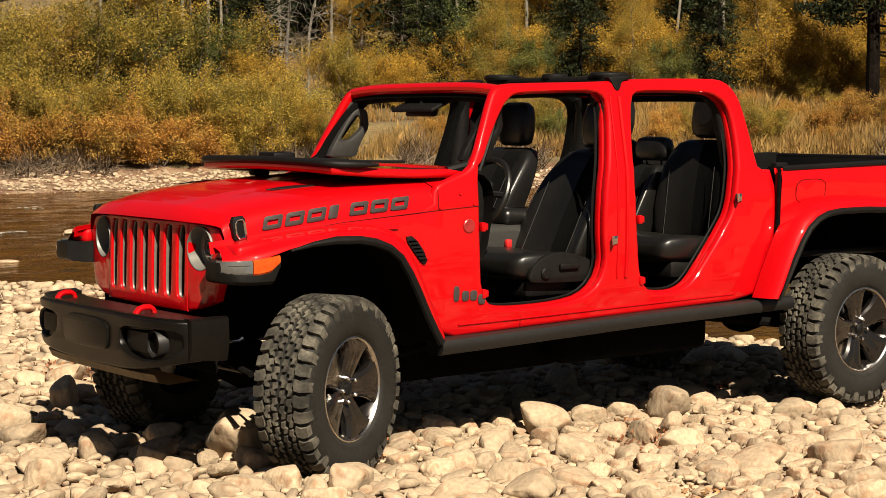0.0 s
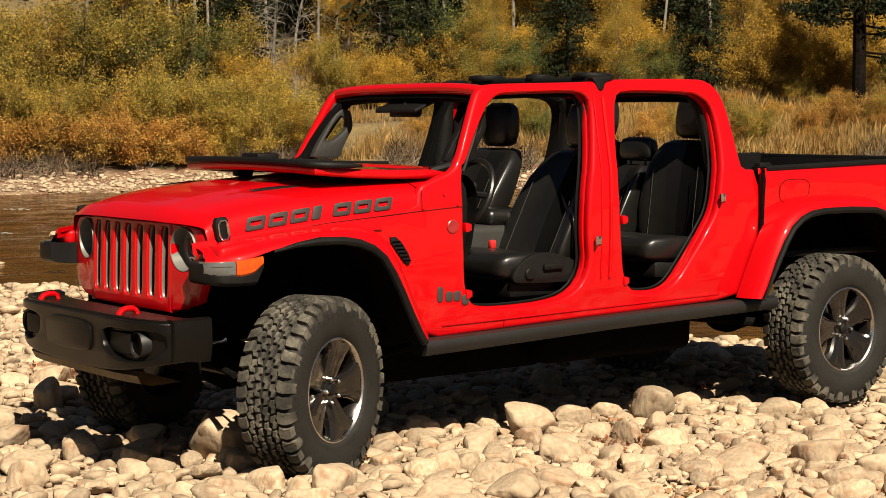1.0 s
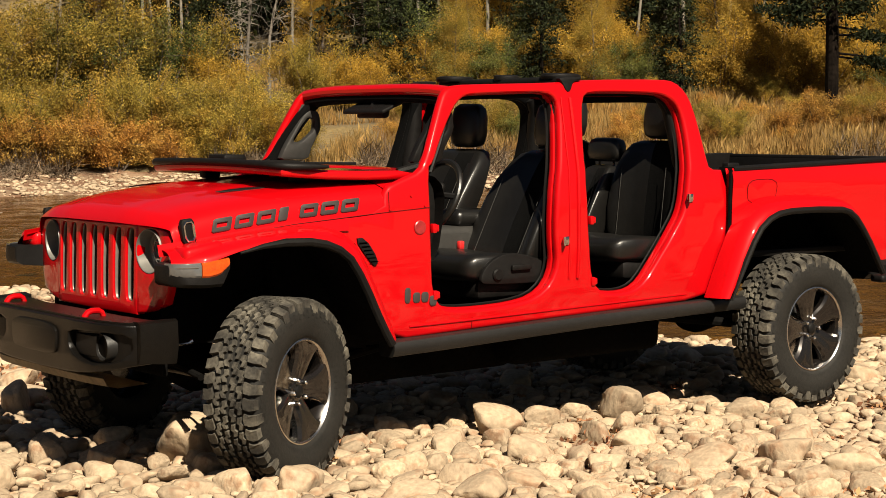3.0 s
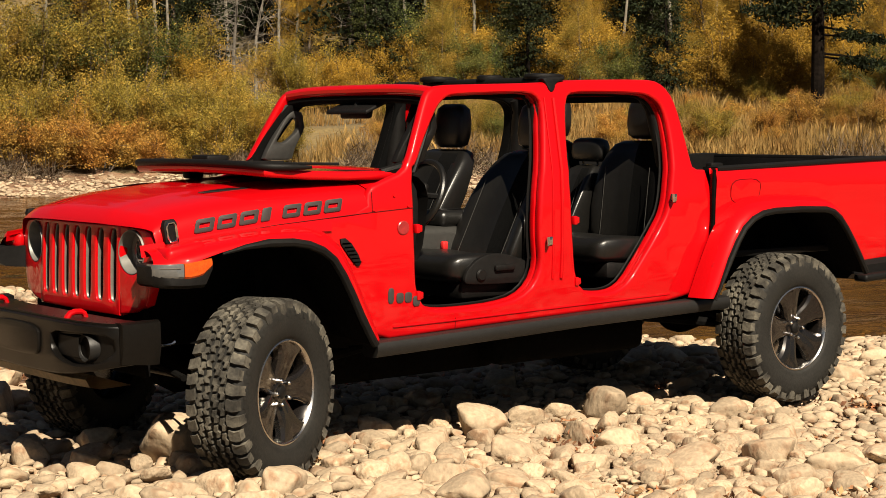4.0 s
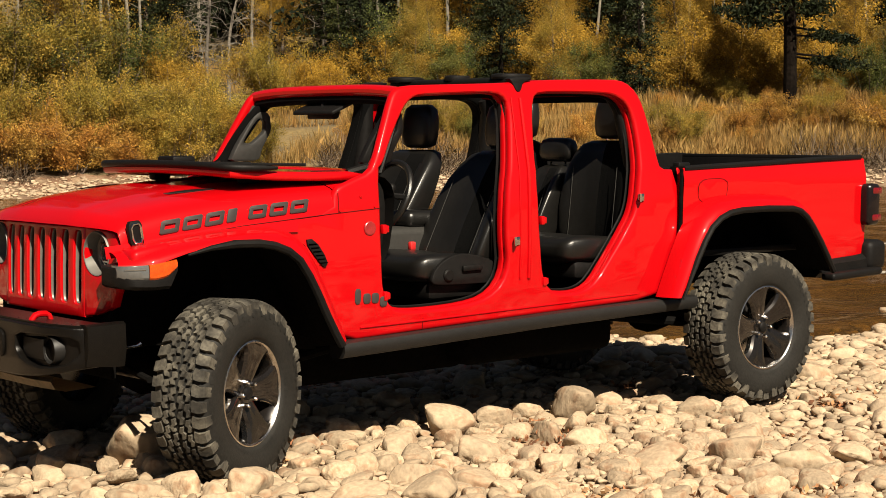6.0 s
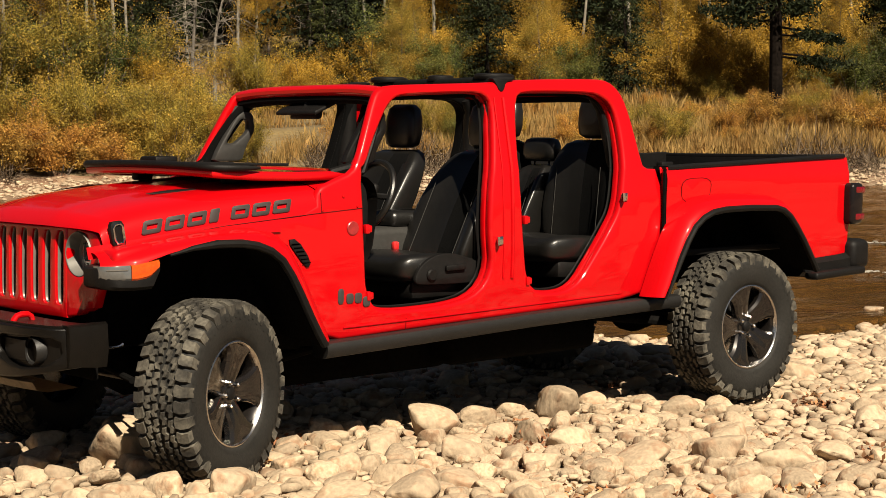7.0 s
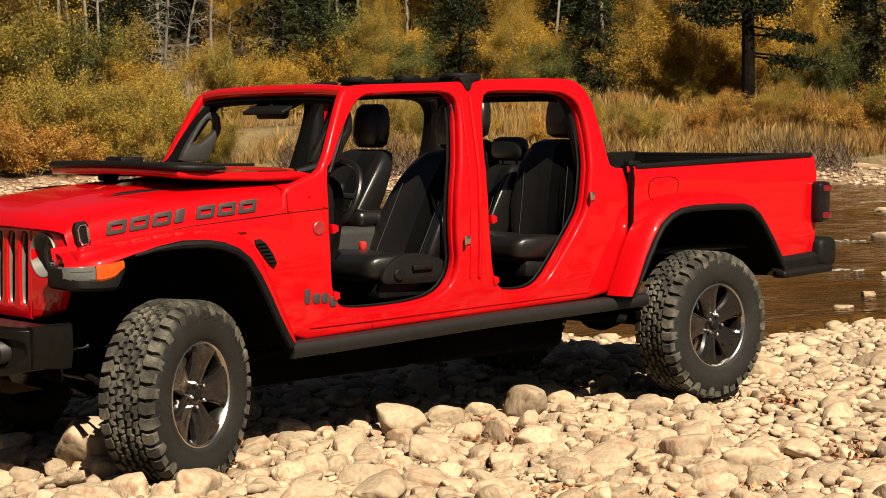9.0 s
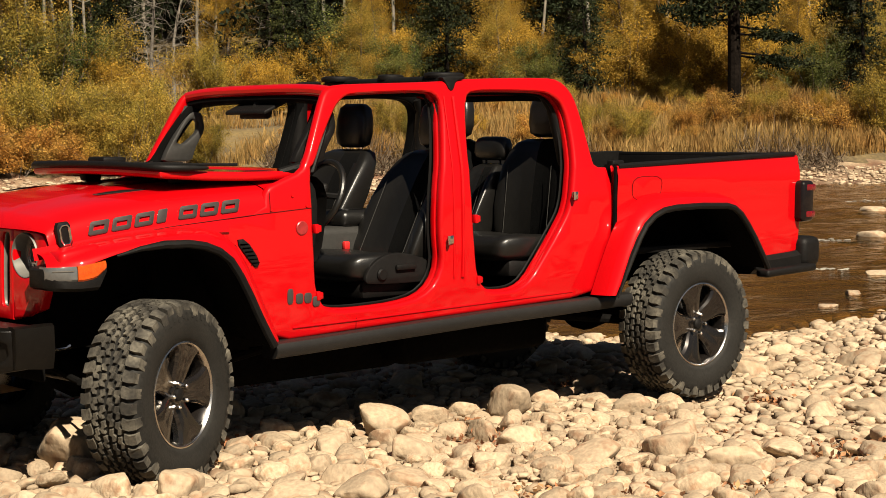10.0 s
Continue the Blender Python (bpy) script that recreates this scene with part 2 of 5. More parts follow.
def rounded(points, times=2, keep=0.25):
    """Cut the corners of a closed outline."""
    for _ in range(times):
        out = []
        for i, p in enumerate(points):
            q = points[(i + 1) % len(points)]
            out += [(p[0] + (q[0] - p[0]) * keep, p[1] + (q[1] - p[1]) * keep),
                    (q[0] - (q[0] - p[0]) * keep, q[1] - (q[1] - p[1]) * keep)]
        points = out
    return points


def oval(cx, cy, rx, ry, seg=28, power=2.0):
    out = []
    for k in range(seg):
        c, s = math.cos(k * math.tau / seg), math.sin(k * math.tau / seg)
        out.append((cx + rx * math.copysign(abs(c) ** (2 / power), c), cy + ry * math.copysign(abs(s) ** (2 / power), s)))
    return out


def plate(outlines, depth, bevel=0.006, cuts_x=(), cuts_z=()):
    """A sheet of that depth in the xz plane, outer face towards -y at y 0; the first outline is the rim, the others are holes."""
    cu = bpy.data.curves.new("outline", "CURVE")
    cu.dimensions, cu.fill_mode = "2D", "BOTH"
    cu.extrude, cu.bevel_depth, cu.bevel_resolution, cu.offset = depth / 2 - bevel, bevel, 2 if bevel > .015 else 1, -bevel
    for pts in outlines:
        sp = cu.splines.new("POLY")
        sp.points.add(len(pts) - 1)
        for q, (x, z) in zip(sp.points, pts):
            q.co = (x, z, 0, 1)
        sp.use_cyclic_u = True
    ob = bpy.data.objects.new("outline", cu)
    scene.collection.objects.link(ob)
    dg = bpy.context.evaluated_depsgraph_get()
    me = bpy.data.meshes.new_from_object(ob.evaluated_get(dg))
    bpy.data.objects.remove(ob)
    bm = bmesh.new()
    bm.from_mesh(me)
    bpy.data.meshes.remove(me)
    for v in bm.verts:
        v.co = Vector((v.co.x, depth / 2 - v.co.z, v.co.y))
    bmesh.ops.remove_doubles(bm, verts=bm.verts[:], dist=2e-4)
    for ax, cuts in ((0, cuts_x), (2, cuts_z)):
        for c in cuts:
            co, no = [0, 0, 0], [0, 0, 0]
            co[ax], no[ax] = c, 1
            bmesh.ops.bisect_plane(bm, geom=bm.verts[:] + bm.edges[:] + bm.faces[:], plane_co=co, plane_no=no)
    return bm


def bend(bm, f):
    for v in bm.verts:
        v.co = Vector(f(*v.co))
    return bm


def mirrored(bm):
    """The same on the other side of the middle plane."""
    out = bmesh.new()
    vs = {v: out.verts.new((v.co.x, -v.co.y, v.co.z)) for v in bm.verts}
    for f in bm.faces:
        out.faces.new([vs[v] for v in reversed(f.verts)])
    return out


def interp(x, xs, ys):
    return float(np.interp(x, xs, ys))


# ---------------------------------------------------------------- river valley
HOME = Vector((-4.12, -7.48, 0))
AHEAD, RIGHT = Vector((.6216, .7833, 0)), Vector((.7833, -.6216, 0))


def spot(lat, far):
    p = HOME + RIGHT * lat + AHEAD * far
    return p.x, p.y


def lat_far(x, y):
    d = Vector((x, y, 0)) - HOME
    return d.dot(RIGHT), d.dot(AHEAD)


def river_level(x, y):
    return -.15


def near_shore(lat):
    return interp(lat, (-60, -12, -6, -4.5, -2, 1.2, 2.4, 3.0, 3.7, 4.4, 7, 14, 60), (30, 22, 18.9, 18.2, 16.4, 14.2, 13.4, 13.7, 14.5, 15.0, 17, 20, 30)) + .3 * noise.noise((lat * .8, 3.1, 0))


def far_shore(lat):
    return interp(lat, (-80, -11, -7.5, 0, 11, 80), (46, 39.3, 41.0, 41.2, 40.8, 46)) + .8 * noise.noise((lat * .3, 7.7, 0))


DEEP = 1.52


def ground_z(x, y):
    lat, far = lat_far(x, y)
    w = river_level(x, y)
    a, b = near_shore(lat), far_shore(lat)
    rough = .04 * noise.noise((x * .5, y * .5, 0)) + .022 * noise.noise((x * 1.7, y * 1.7, 4))
    if far < b:
        s = a - far
        h = interp(s, (-6, -2.5, -.6, .0, .8, 2.6, 4, 60), (-.6, -.38, -.14, -.05, .04, .10, .13, .5))
        h = max(h, interp(b - far, (0, 1.5, 4.5), (-.02, -.2, -.6)))
        # the bank swells towards the track
        lift = .05 * math.exp(-((x + .5) ** 2 / .8 + (y + 1.3) ** 2 / .9))
        return w + h + rough + lift
    s = (far - b) / DEEP
    h = interp(s, (0, 1.6, 2.4, 2.9, 4.2, 9, 14, 30, 60, 120, 300), (.0, .22, .40, .72, 1.07, 2.35, 3.4, 9, 24, 60, 100))
    return w + h + rough * 2 + .35 * noise.noise((x * .12, y * .12, 9)) * min(1, s / 6)


def grid_steps(stops):
    out = []
    for a, b, step in stops:
        out += list(np.arange(a, b, step))
    return out


LATS = grid_steps(((-600, -80, 40), (-80, -30, 5), (-30, -15, 1.2), (-15, 15, .3), (15, 30, 1.2), (30, 80, 5), (80, 601, 40)))
FARS = grid_steps(((-300, -40, 40), (-40, 4, 4), (4, 6, .5), (6, 20, .26), (20, 38, .8), (38, 50, .32), (50, 90, 1.5), (90, 180, 6), (180, 621, 40)))
verts = []
for f in FARS:
    for la in LATS:
        x, y = spot(la, f)
        verts.append((x, y, ground_z(x, y)))
nl = len(LATS)
faces = [(i * nl + j, i * nl + j + 1, (i + 1) * nl + j + 1, (i + 1) * nl + j) for i in range(len(FARS) - 1) for j in range(nl - 1)]
me = bpy.data.meshes.new("ground")
me.from_pydata(verts, [], faces)
me.polygons.foreach_set("use_smooth", [True] * len(faces))
me.materials.append(GROUND)
me.materials.append(material("dry meadow soil", (.09, .064, .028), .95, vary=.35, scales=(.4, 9.0), bump=.6, bump_scale=14, second=(.14, .098, .036), second_scale=.5))
slots = []
for i in range(len(FARS) - 1):
    for j in range(nl - 1):
        slots.append(1 if FARS[i] > far_shore(LATS[j]) + 3.6 else 0)
me.polygons.foreach_set("material_index", slots)
ground = tagged(new("ground", me), "pale gravel river bank rising to a wooded meadow slope", "ground", kind="structure")

# river surface, one gently rippled sheet
WL = grid_steps(((-120, -20, 6), (-20, 20, .35), (20, 121, 6)))
WF = grid_steps(((11, 47, .4),))
verts = []
for f in WF:
    for la in WL:
        x, y = spot(la, f)
        rip = .018 * noise.noise((x * 1.3, y * 1.3, 1)) + .012 * noise.noise((x * 3.1 + y, y * 3.1, 2))
        verts.append((x, y, river_level(x, y) + (rip if 12 < f < 43 else 0)))
nl = len(WL)
faces = [(i * nl + j, i * nl + j + 1, (i + 1) * nl + j + 1, (i + 1) * nl + j) for i in range(len(WF) - 1) for j in range(nl - 1)]
me = bpy.data.meshes.new("water")
me.from_pydata(verts, [], faces)
me.polygons.foreach_set("use_smooth", [True] * len(faces))
me.materials.append(WATER)
water = tagged(new("water", me), "shallow clear brown river with ripples", "river", kind="structure")
water.visible_shadow = False



# ---------------------------------------------------------------- the pickup truck
STEER = 25.0
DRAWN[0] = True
truck = tagged(new("pickup_truck"), "glossy red doorless off-road pickup truck parked on river stones", "pickup truck")


def flank(x, z):
    """Half width of the cab's skin."""
    y = interp(z, (.55, .75, .95, 1.2, 1.36, 1.8, 1.87), (.752, .768, .775, .768, .752, .65, .632))
    return y - max(0.0, .95 - x) * .055 * interp(z, (1.36, 1.46), (1, 0))


FRONT_DOOR = [(.81, 1.38), (.81, 1.11), (.82, .84), (.84, .76), (.88, .705), (.97, .685), (1.14, .682), (1.33, .69), (1.47, .715), (1.56, .78),
              (1.60, .88), (1.585, 1.0), (1.585, 1.14), (1.60, 1.28), (1.64, 1.46), (1.67, 1.66), (1.66, 1.735), (1.60, 1.765), (1.38, 1.755),
              (1.16, 1.742), (1.08, 1.732), (1.03, 1.70), (.98, 1.64), (.89, 1.5), (.84, 1.40)]
REAR_DOOR = [(1.85, 1.74), (1.82, 1.58), (1.80, 1.37), (1.81, 1.07), (1.83, .86), (1.86, .765), (1.92, .715), (2.04, .70), (2.15, .71), (2.23, .755),
             (2.33, .88), (2.47, 1.06), (2.51, 1.12), (2.535, 1.2), (2.56, 1.33), (2.575, 1.42), (2.58, 1.54), (2.57, 1.66), (2.54, 1.725),
             (2.48, 1.765), (2.40, 1.78), (2.16, 1.78), (1.90, 1.772)]
CAB_RIM = [(.76, 1.365), (.80, 1.44), (.85, 1.55), (.93, 1.72), (.965, 1.765), (1.03, 1.785), (1.21, 1.795), (1.57, 1.812), (1.72, 1.822), (1.93, 1.842),
           (2.46, 1.862), (2.56, 1.852), (2.63, 1.80), (2.67, 1.72), (2.70, 1.57), (2.72, 1.43), (2.735, 1.362), (2.86, 1.357), (2.862, 1.0),
           (2.82, .75), (2.76, .625), (1.89, .60), (1.09, .578), (.55, .555), (.40, .80), (.28, 1.10), (.28, 1.158), (.55, 1.185), (.555, 1.285), (.66, 1.33)]


def shrink(points, d):
    """The outline moved inwards by about d."""
    n = len(points)
    out = []
    for i, p in enumerate(points):
        a, b = Vector(points[i - 1]), Vector(points[(i + 1) % n])
        t = (b - a).normalized()
        out.append((p[0] - t.y * d, p[1] + t.x * d))
    return out


def on_flank(bm, inset=0.0):
    return bend(bm, lambda x, y, z: (x, y - flank(x, z) + inset, z))


CX = [.45 + .16 * k for k in range(16)]
CZ = [.66, .75, .85, .95, 1.08, 1.2, 1.28, 1.36, 1.46, 1.6, 1.72, 1.8]


def both(name, bm, mat, parent=None, label=""):
    """The part and its twin on the far side."""
    twin = mirrored(bm)
    return part(name, bm, mat, parent or truck, label), part(name, twin, mat, parent or truck, label)


def area2(pts):
    return sum(a[0] * b[1] - b[0] * a[1] for a, b in zip(pts, pts[1:] + pts[:1]))


INNER = -1 if area2(FRONT_DOOR) < 0 else 1
both("cab_side", on_flank(plate([rounded(CAB_RIM, 1), rounded(FRONT_DOOR, 1), rounded(REAR_DOOR, 1)], .05, .020, CX, CZ)), PAINT, None, "red painted cab side with two open doorways")
for hole, cut in ((FRONT_DOOR, .006), (REAR_DOOR, .006)):
    both("door_jamb", on_flank(plate([rounded(shrink(hole, -.03 * INNER), 1), rounded(shrink(hole, cut * INNER), 1)], .035, .008, CX, CZ), .045), PAINT)
    ring = [Vector((x, -flank(x, z) + .092, z)) for x, z in rounded(shrink(hole, .010 * INNER), 1)]
    both("door_seal", tube(ring, .007, 6, True), BLACK, None, "black rubber door seal")
    lining = rounded(shrink(hole, -.045 * INNER), 1)
    part("pillar_lining", mirrored(on_flank(plate([lining, rounded(shrink(hole, .016 * INNER), 1)], .10, .012, CX, CZ), .010)), CLOTH, truck, "black inner pillar trim")

# raised folds on the centre post
for px, w in ((1.675, .012), (1.735, .02)):
    pts = [Vector((px + .05 * (z - 1.2) * (0.6 if z > 1.3 else .1), -flank(px, z) - .001, z)) for z in np.linspace(.80, 1.74, 14)]
    both("post_fold", tube(pts, w * .5, 8), PAINT)
# lower swage on the sill
sw = [Vector((x, -flank(x, .655) + .002, .625 + .022 * (x - .9))) for x in np.linspace(.7, 2.55, 20)]
both("sill_fold", tube(sw, .006, 8), PAINT)

both("rail_trim", tube([(.99, -.585, 1.735), (1.3, -.585, 1.752), (1.75, -.58, 1.775), (2.2, -.575, 1.79), (2.5, -.575, 1.79), (2.6, -.585, 1.74)], .028, 8), CLOTH, None, "black padded roof rail trim")
# roof hoops across
def crossbar(x, z, half, r, mat, name, squash=1.0, label=""):
    pts = [(x, y, z - .02 * (abs(y) / half) ** 4) for y in np.linspace(-half, half, 15)]
    bm = tube(pts, r, 12)
    bend(bm, lambda a, b, c: (x + (a - x) * squash, b, c))
    return part(name, bm, mat, truck, label)


crossbar(1.005, 1.765, .635, .033, PAINT, "roof_crossbar", 1.4, "red front roof crossbar")
crossbar(1.012, 1.728, .61, .028, CLOTH, "header_trim", 1.6, "black header trim")
crossbar(1.80, 1.80, .63, .030, BLACK, "roof_crossbar", 1.3, "black padded middle roll bar")
crossbar(2.56, 1.80, .63, .032, PAINT, "roof_crossbar", 1.3)
crossbar(2.57, 1.765, .62, .026, CLOTH, "header_trim", 1.3)
# overhead sound bar with round pods
for px, py, sx, sy in ((1.86, -.47, .115, .10), (1.83, -.06, .075, .07), (1.80, .36, .11, .10)):
    bm = lathe([(.001, .03), (.8, .03), (.97, .02), (1.0, 0), (.96, -.02), (.6, -.03), (.001, -.03)], 24)
    bend(bm, lambda x, y, z: (px + x * sx, py + z * sy, 1.856 + y * .6))
    part("speaker_pod", bm, BLACK, truck, "black overhead speaker pod")
part("sound_bar", bend(rbox(.15, 1.05, .045, .02, 3), lambda x, y, z: (x + 1.84, y - .05, z + 1.832)), BLACK, truck, "black overhead sound bar")
# bracket at the top of the centre post
br = rounded([(1.69, 1.848), (1.85, 1.855), (1.85, 1.835), (1.79, 1.825), (1.765, 1.775), (1.735, 1.77), (1.715, 1.815)], 1)
both("roof_bracket", bend(plate([br], .05, .01), lambda x, y, z: (x, y - flank(x, z) - .008, z)), BLACK, None, "black roof latch bracket")

# ---- bonnet and cowl
HX = (-.520, -.513, -.498, -.468, -.415, -.350, -.20, .0, .2, .4, .575)
HC = (1.138, 1.153, 1.173, 1.200, 1.217, 1.237, 1.268, 1.294, 1.313, 1.326, 1.334)


def seam(x):
    return interp(x, (-.66, -.39, .08, .54, .8), (1.035, 1.066, 1.13, 1.172, 1.192))


def bonnet_row(x, zc):
    w = flank(x, 1.17) - .002
    zs = seam(x)
    t = interp(x, (-.520, -.48, -.41), (.12, .75, 1.0))
    fall = zc - zs
    back = interp(x, (-.520, -.46, -.2), (1, .75, 0)) * .055
    half = []
    for fy, fz in ((0, 0), (.2, 0), (.36, .002), (.43, .012), (.50, .045), (.62, .075), (.74, .12), (.85, .20), (.92, .30), (.965, .45), (.99, .68), (1.0, 1.0)):
        y = fy * w
        half.append((x + back * fy ** 3.2, y, zc - fz * fall * (1 if fz > .5 else t ** .3)))
    return [(a, -b, c) for a, b, c in half[::-1]] + half[1:]


bm = loft([bonnet_row(x, z) for x, z in zip(HX, HC)])
bmesh.ops.subdivide_edges(bm, edges=bm.edges[:], cuts=1, use_grid_fill=True, smooth=.5)
bonnet = part("bonnet", bm, PAINT, truck, "red bonnet with raised centre", sharp=50)
part("cowl", loft([bonnet_row(x, z) for x, z in ((.581, 1.336), (.66, 1.348), (.72, 1.355), (.80, 1.352))]), PAINT, truck, "red cowl in front of the windscreen", sharp=50)
# black slits in the bonnet
for sy in (-1, 1):
    vb = rounded([(-.20, .0), (.02, .045), (.10, .035), (-.06, -.005)], 1)
    bm = plate([vb], .008, .002)
    bend(bm, lambda x, y, z: (x + .03, sy * (.43 + z), interp(x + .03, HX, HC) - .007 + y * .5 - z * .25))
    part("bonnet_vent", bm, BLACK, bonnet, "black bonnet vent")
for sy in (-1, 1):
    part("bonnet_bumper", bend(rbox(.09, .07, .05, .015, 2), lambda x, y, z: (x + .30, y + sy * .42, z + 1.335)), BLACK, bonnet, "black rubber windscreen rest")
    # latch
    la = plate([rounded([(-.445, 1.165), (-.385, 1.172), (-.370, 1.062), (-.432, 1.056)], 1, .15)], .03, .006)
    bend(la, lambda x, y, z: (x, sy * (flank(x, 1.12) + .014 - y), z))
    lp = part("bonnet_latch", la, BLACK, bonnet, "black rubber bonnet latch")
    ri = [(x, sy * (flank(x, 1.12) + .016), z) for x, z in rounded([(-.432, 1.153), (-.393, 1.158), (-.380, 1.076), (-.421, 1.072)], 1, .2)]
    part("latch_ring", tube(ri, .0055, 6, True), CHROME, lp, "bright latch ring")
# plain decal blocks along the bonnet side
for sy in (-1, 1):
    for k in range(7):
        x0 = -.300 + .104 * k
        w = .045 if k == 3 else .088
        bl = rounded([(x0, 0), (x0 + w, 0), (x0 + w + .014, .058), (x0 + .014, .058)], 1, .1)
        bm = plate([bl] + ([[(x0 + .024, .019), (x0 + w - .016, .019), (x0 + w - .011, .039), (x0 + .029, .039)]] if k != 3 else []), .004, .001)
        bend(bm, lambda x, y, z: (x, sy * (flank(x, 1.17) + .0005 - y - .10 * max(0, z - .01)), seam(x) + .026 + z))
        part("decal_block", bm, DECAL, bonnet, "dark grey side decal block")

# ---- front and rear wings with their flares
FA = [(-.535, .972), (-.48, .982), (-.40, .998), (-.28, 1.035), (-.17, 1.060), (-.06, 1.072), (.06, 1.070), (.14, 1.056), (.21, 1.028), (.265, .985), (.315, .91), (.365, .815), (.41, .72), (.455, .635), (.49, .575)]
FB = [(-.525, 1.04), (-.475, 1.05), (-.42, 1.062), (-.30, 1.082), (-.18, 1.10), (-.06, 1.115), (.08, 1.125), (.19, 1.125), (.29, 1.10), (.36, 1.045), (.415, .95), (.465, .845), (.51, .745), (.555, .655), (.585, .588)]
RA = [(2.735, .635), (2.79, .745), (2.845, .86), (2.90, .955), (2.96, 1.035), (3.03, 1.085), (3.11, 1.115), (3.22, 1.128), (3.45, 1.132), (3.68, 1.125), (3.75, 1.108), (3.81, 1.07), (3.87, 1.01), (3.95, .915), (4.02, .82), (4.09, .72)]
RB = [(2.685, .635), (2.735, .77), (2.785, .89), (2.84, .995), (2.905, 1.085), (2.99, 1.15), (3.09, 1.185), (3.21, 1.20), (3.45, 1.205), (3.70, 1.195), (3.80, 1.17), (3.875, 1.12), (3.935, 1.05), (4.01, .95), (4.08, .85), (4.14, .745)]


def bed_half(z):
    return interp(z, (.6, .9, 1.2, 1.36, 1.42), (.775, .792, .79, .782, .776))


def flare(edge, root, out, root_half):
    rows = []
    for i, (e, r) in enumerate(zip(edge, root)):
        o = out(i)
        row = []
        for k in range(9):
            th = k / 8 * math.pi / 2
            s, t = 1 - math.cos(th), math.sin(th)
            x, z = r[0] + (e[0] - r[0]) * s, r[1] + (e[1] - r[1]) * s
            row.append((x, -(root_half(r[0], r[1]) - .006 + (o - root_half(r[0], r[1])) * t), z))
        row.append((e[0], -(o - .02), e[1] - .004))
        rows.append(row)
    return loft(rows)


def wing_out(i):
    return interp(i, (0, 1, 2, 3, 12, 14), (.80, .88, .908, .915, .912, .895))


both("front_wing", flare(FA, FB, wing_out, flank), PAINT, None, "red front wing flare")
both("rear_wing", flare(RA, RB, lambda i: interp(i, (0, 2, 13, 15), (.925, .942, .942, .93)), lambda x, z: bed_half(z)), PAINT, None, "red rear wing flare")
both("wing_panel", loft([[(x, -flank(x, 1.15) + .003, seam(x) + .012), (x, -flank(x, 1.12) - .0015, (seam(x) + interp(x, [p[0] for p in FB[:8]], [p[1] for p in FB[:8]])) / 2), (x, -flank(x, 1.1) - .012, min(seam(x), interp(x, [p[0] for p in FB[:8]], [p[1] for p in FB[:8]])) - .03)] for x in np.linspace(-.54, .36, 22)]), PAINT, None, "red inner wing top")
for edge, o, lo in ((FA[3:], .908, .55), (RA, .935, .5)):
    lip = [(x, -o, z - .008) for x, z in edge]
    both("flare_lip", tube(lip, [.006, .012] + [.019] * (len(lip) - 2), 8), BLACK, None, "black plastic flare lip")
    rows = [[(x, -(o - .012), z - .012), (x, -lo, z + .01)] for x, z in edge]
    both("wheel_liner", loft(rows), UNDER, None, "black wheel arch liner")
# body behind the front wheel arch and inner panels
both("inner_wing", bend(plate([[(-.42, .62), (.62, .50), (.62, 1.12), (.3, 1.10), (-.42, 1.02)]], .02, .002), lambda x, y, z: (x, y - .50, z)), UNDER, None, "black inner wing panel")
# lamp housings at the nose of the wings
for sy in (-1, 1):
    rows = []
    for x, yo, yi, zt, zb in ((-.572, .80, .72, .978, .925), (-.565, .85, .71, .985, .905), (-.545, .885, .70, .988, .893), (-.505, .906, .66, .988, .889), (-.44, .918, .62, .992, .886), (-.36, .914, .62, 1.0, .888), (-.325, .905, .62, 1.006, .95)):
        rows.append([(x, sy * yi, zt), (x, sy * (yo - .01), zt), (x, sy * yo, zt - .015), (x, sy * yo, zb + .015), (x, sy * (yo - .02), zb), (x, sy * yi, zb)])
    lamp = part("wing_lamp", loft(rows, True, True), BLACK, truck, "dark grey wing lamp housing")
    for mat, x0, x1, nm in ((LENS, -.566, -.462, "running_light"), (AMBER, -.458, -.33, "turn_light")):
        rows = []
        for x in np.linspace(x0, x1, 7):
            yo = interp(x, (-.572, -.565, -.545, -.505, -.44, -.36, -.315), (.80, .85, .885, .906, .918, .914, .903)) + .006
            zt = interp(x, (-.65, -.44, -.315), (.987, .994, 1.012))
            zb = interp(x, (-.65, -.44, -.38, -.315), (.945, .930, .938, .985))
            rows.append([(x, sy * (yo - .05), zt + .002), (x, sy * (yo - .006), zt + .001), (x, sy * yo, zt - .012), (x, sy * yo, zb + .008), (x, sy * (yo - .006), zb), (x, sy * (yo - .05), zb)])
        if mat is LENS:
            ln = [(x, sy * (interp(x, (-.565, -.545, -.505, -.44), (.85, .885, .906, .918)) + .006), .975) for x in np.linspace(-.55, -.475, 5)]
            part("light_strip", tube(ln, .003, 6), SILVER, lamp, "bright light strip")
        part(nm, loft(rows, True, True), mat, lamp, "amber turn lens" if mat is AMBER else "clear grey running light lens")

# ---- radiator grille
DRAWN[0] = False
FACE = -.500


def nose_x(y, z):
    return FACE + .10 * y * y + .06 * max(0, z - 1.06) + .03 * (z - .97)


def nose(bm, dx=0.0):
    """Bend an xz sheet into the curved, leaning front face."""
    return bend(bm, lambda x, y, z: (nose_x(x, z) + dx + y, -x, z))


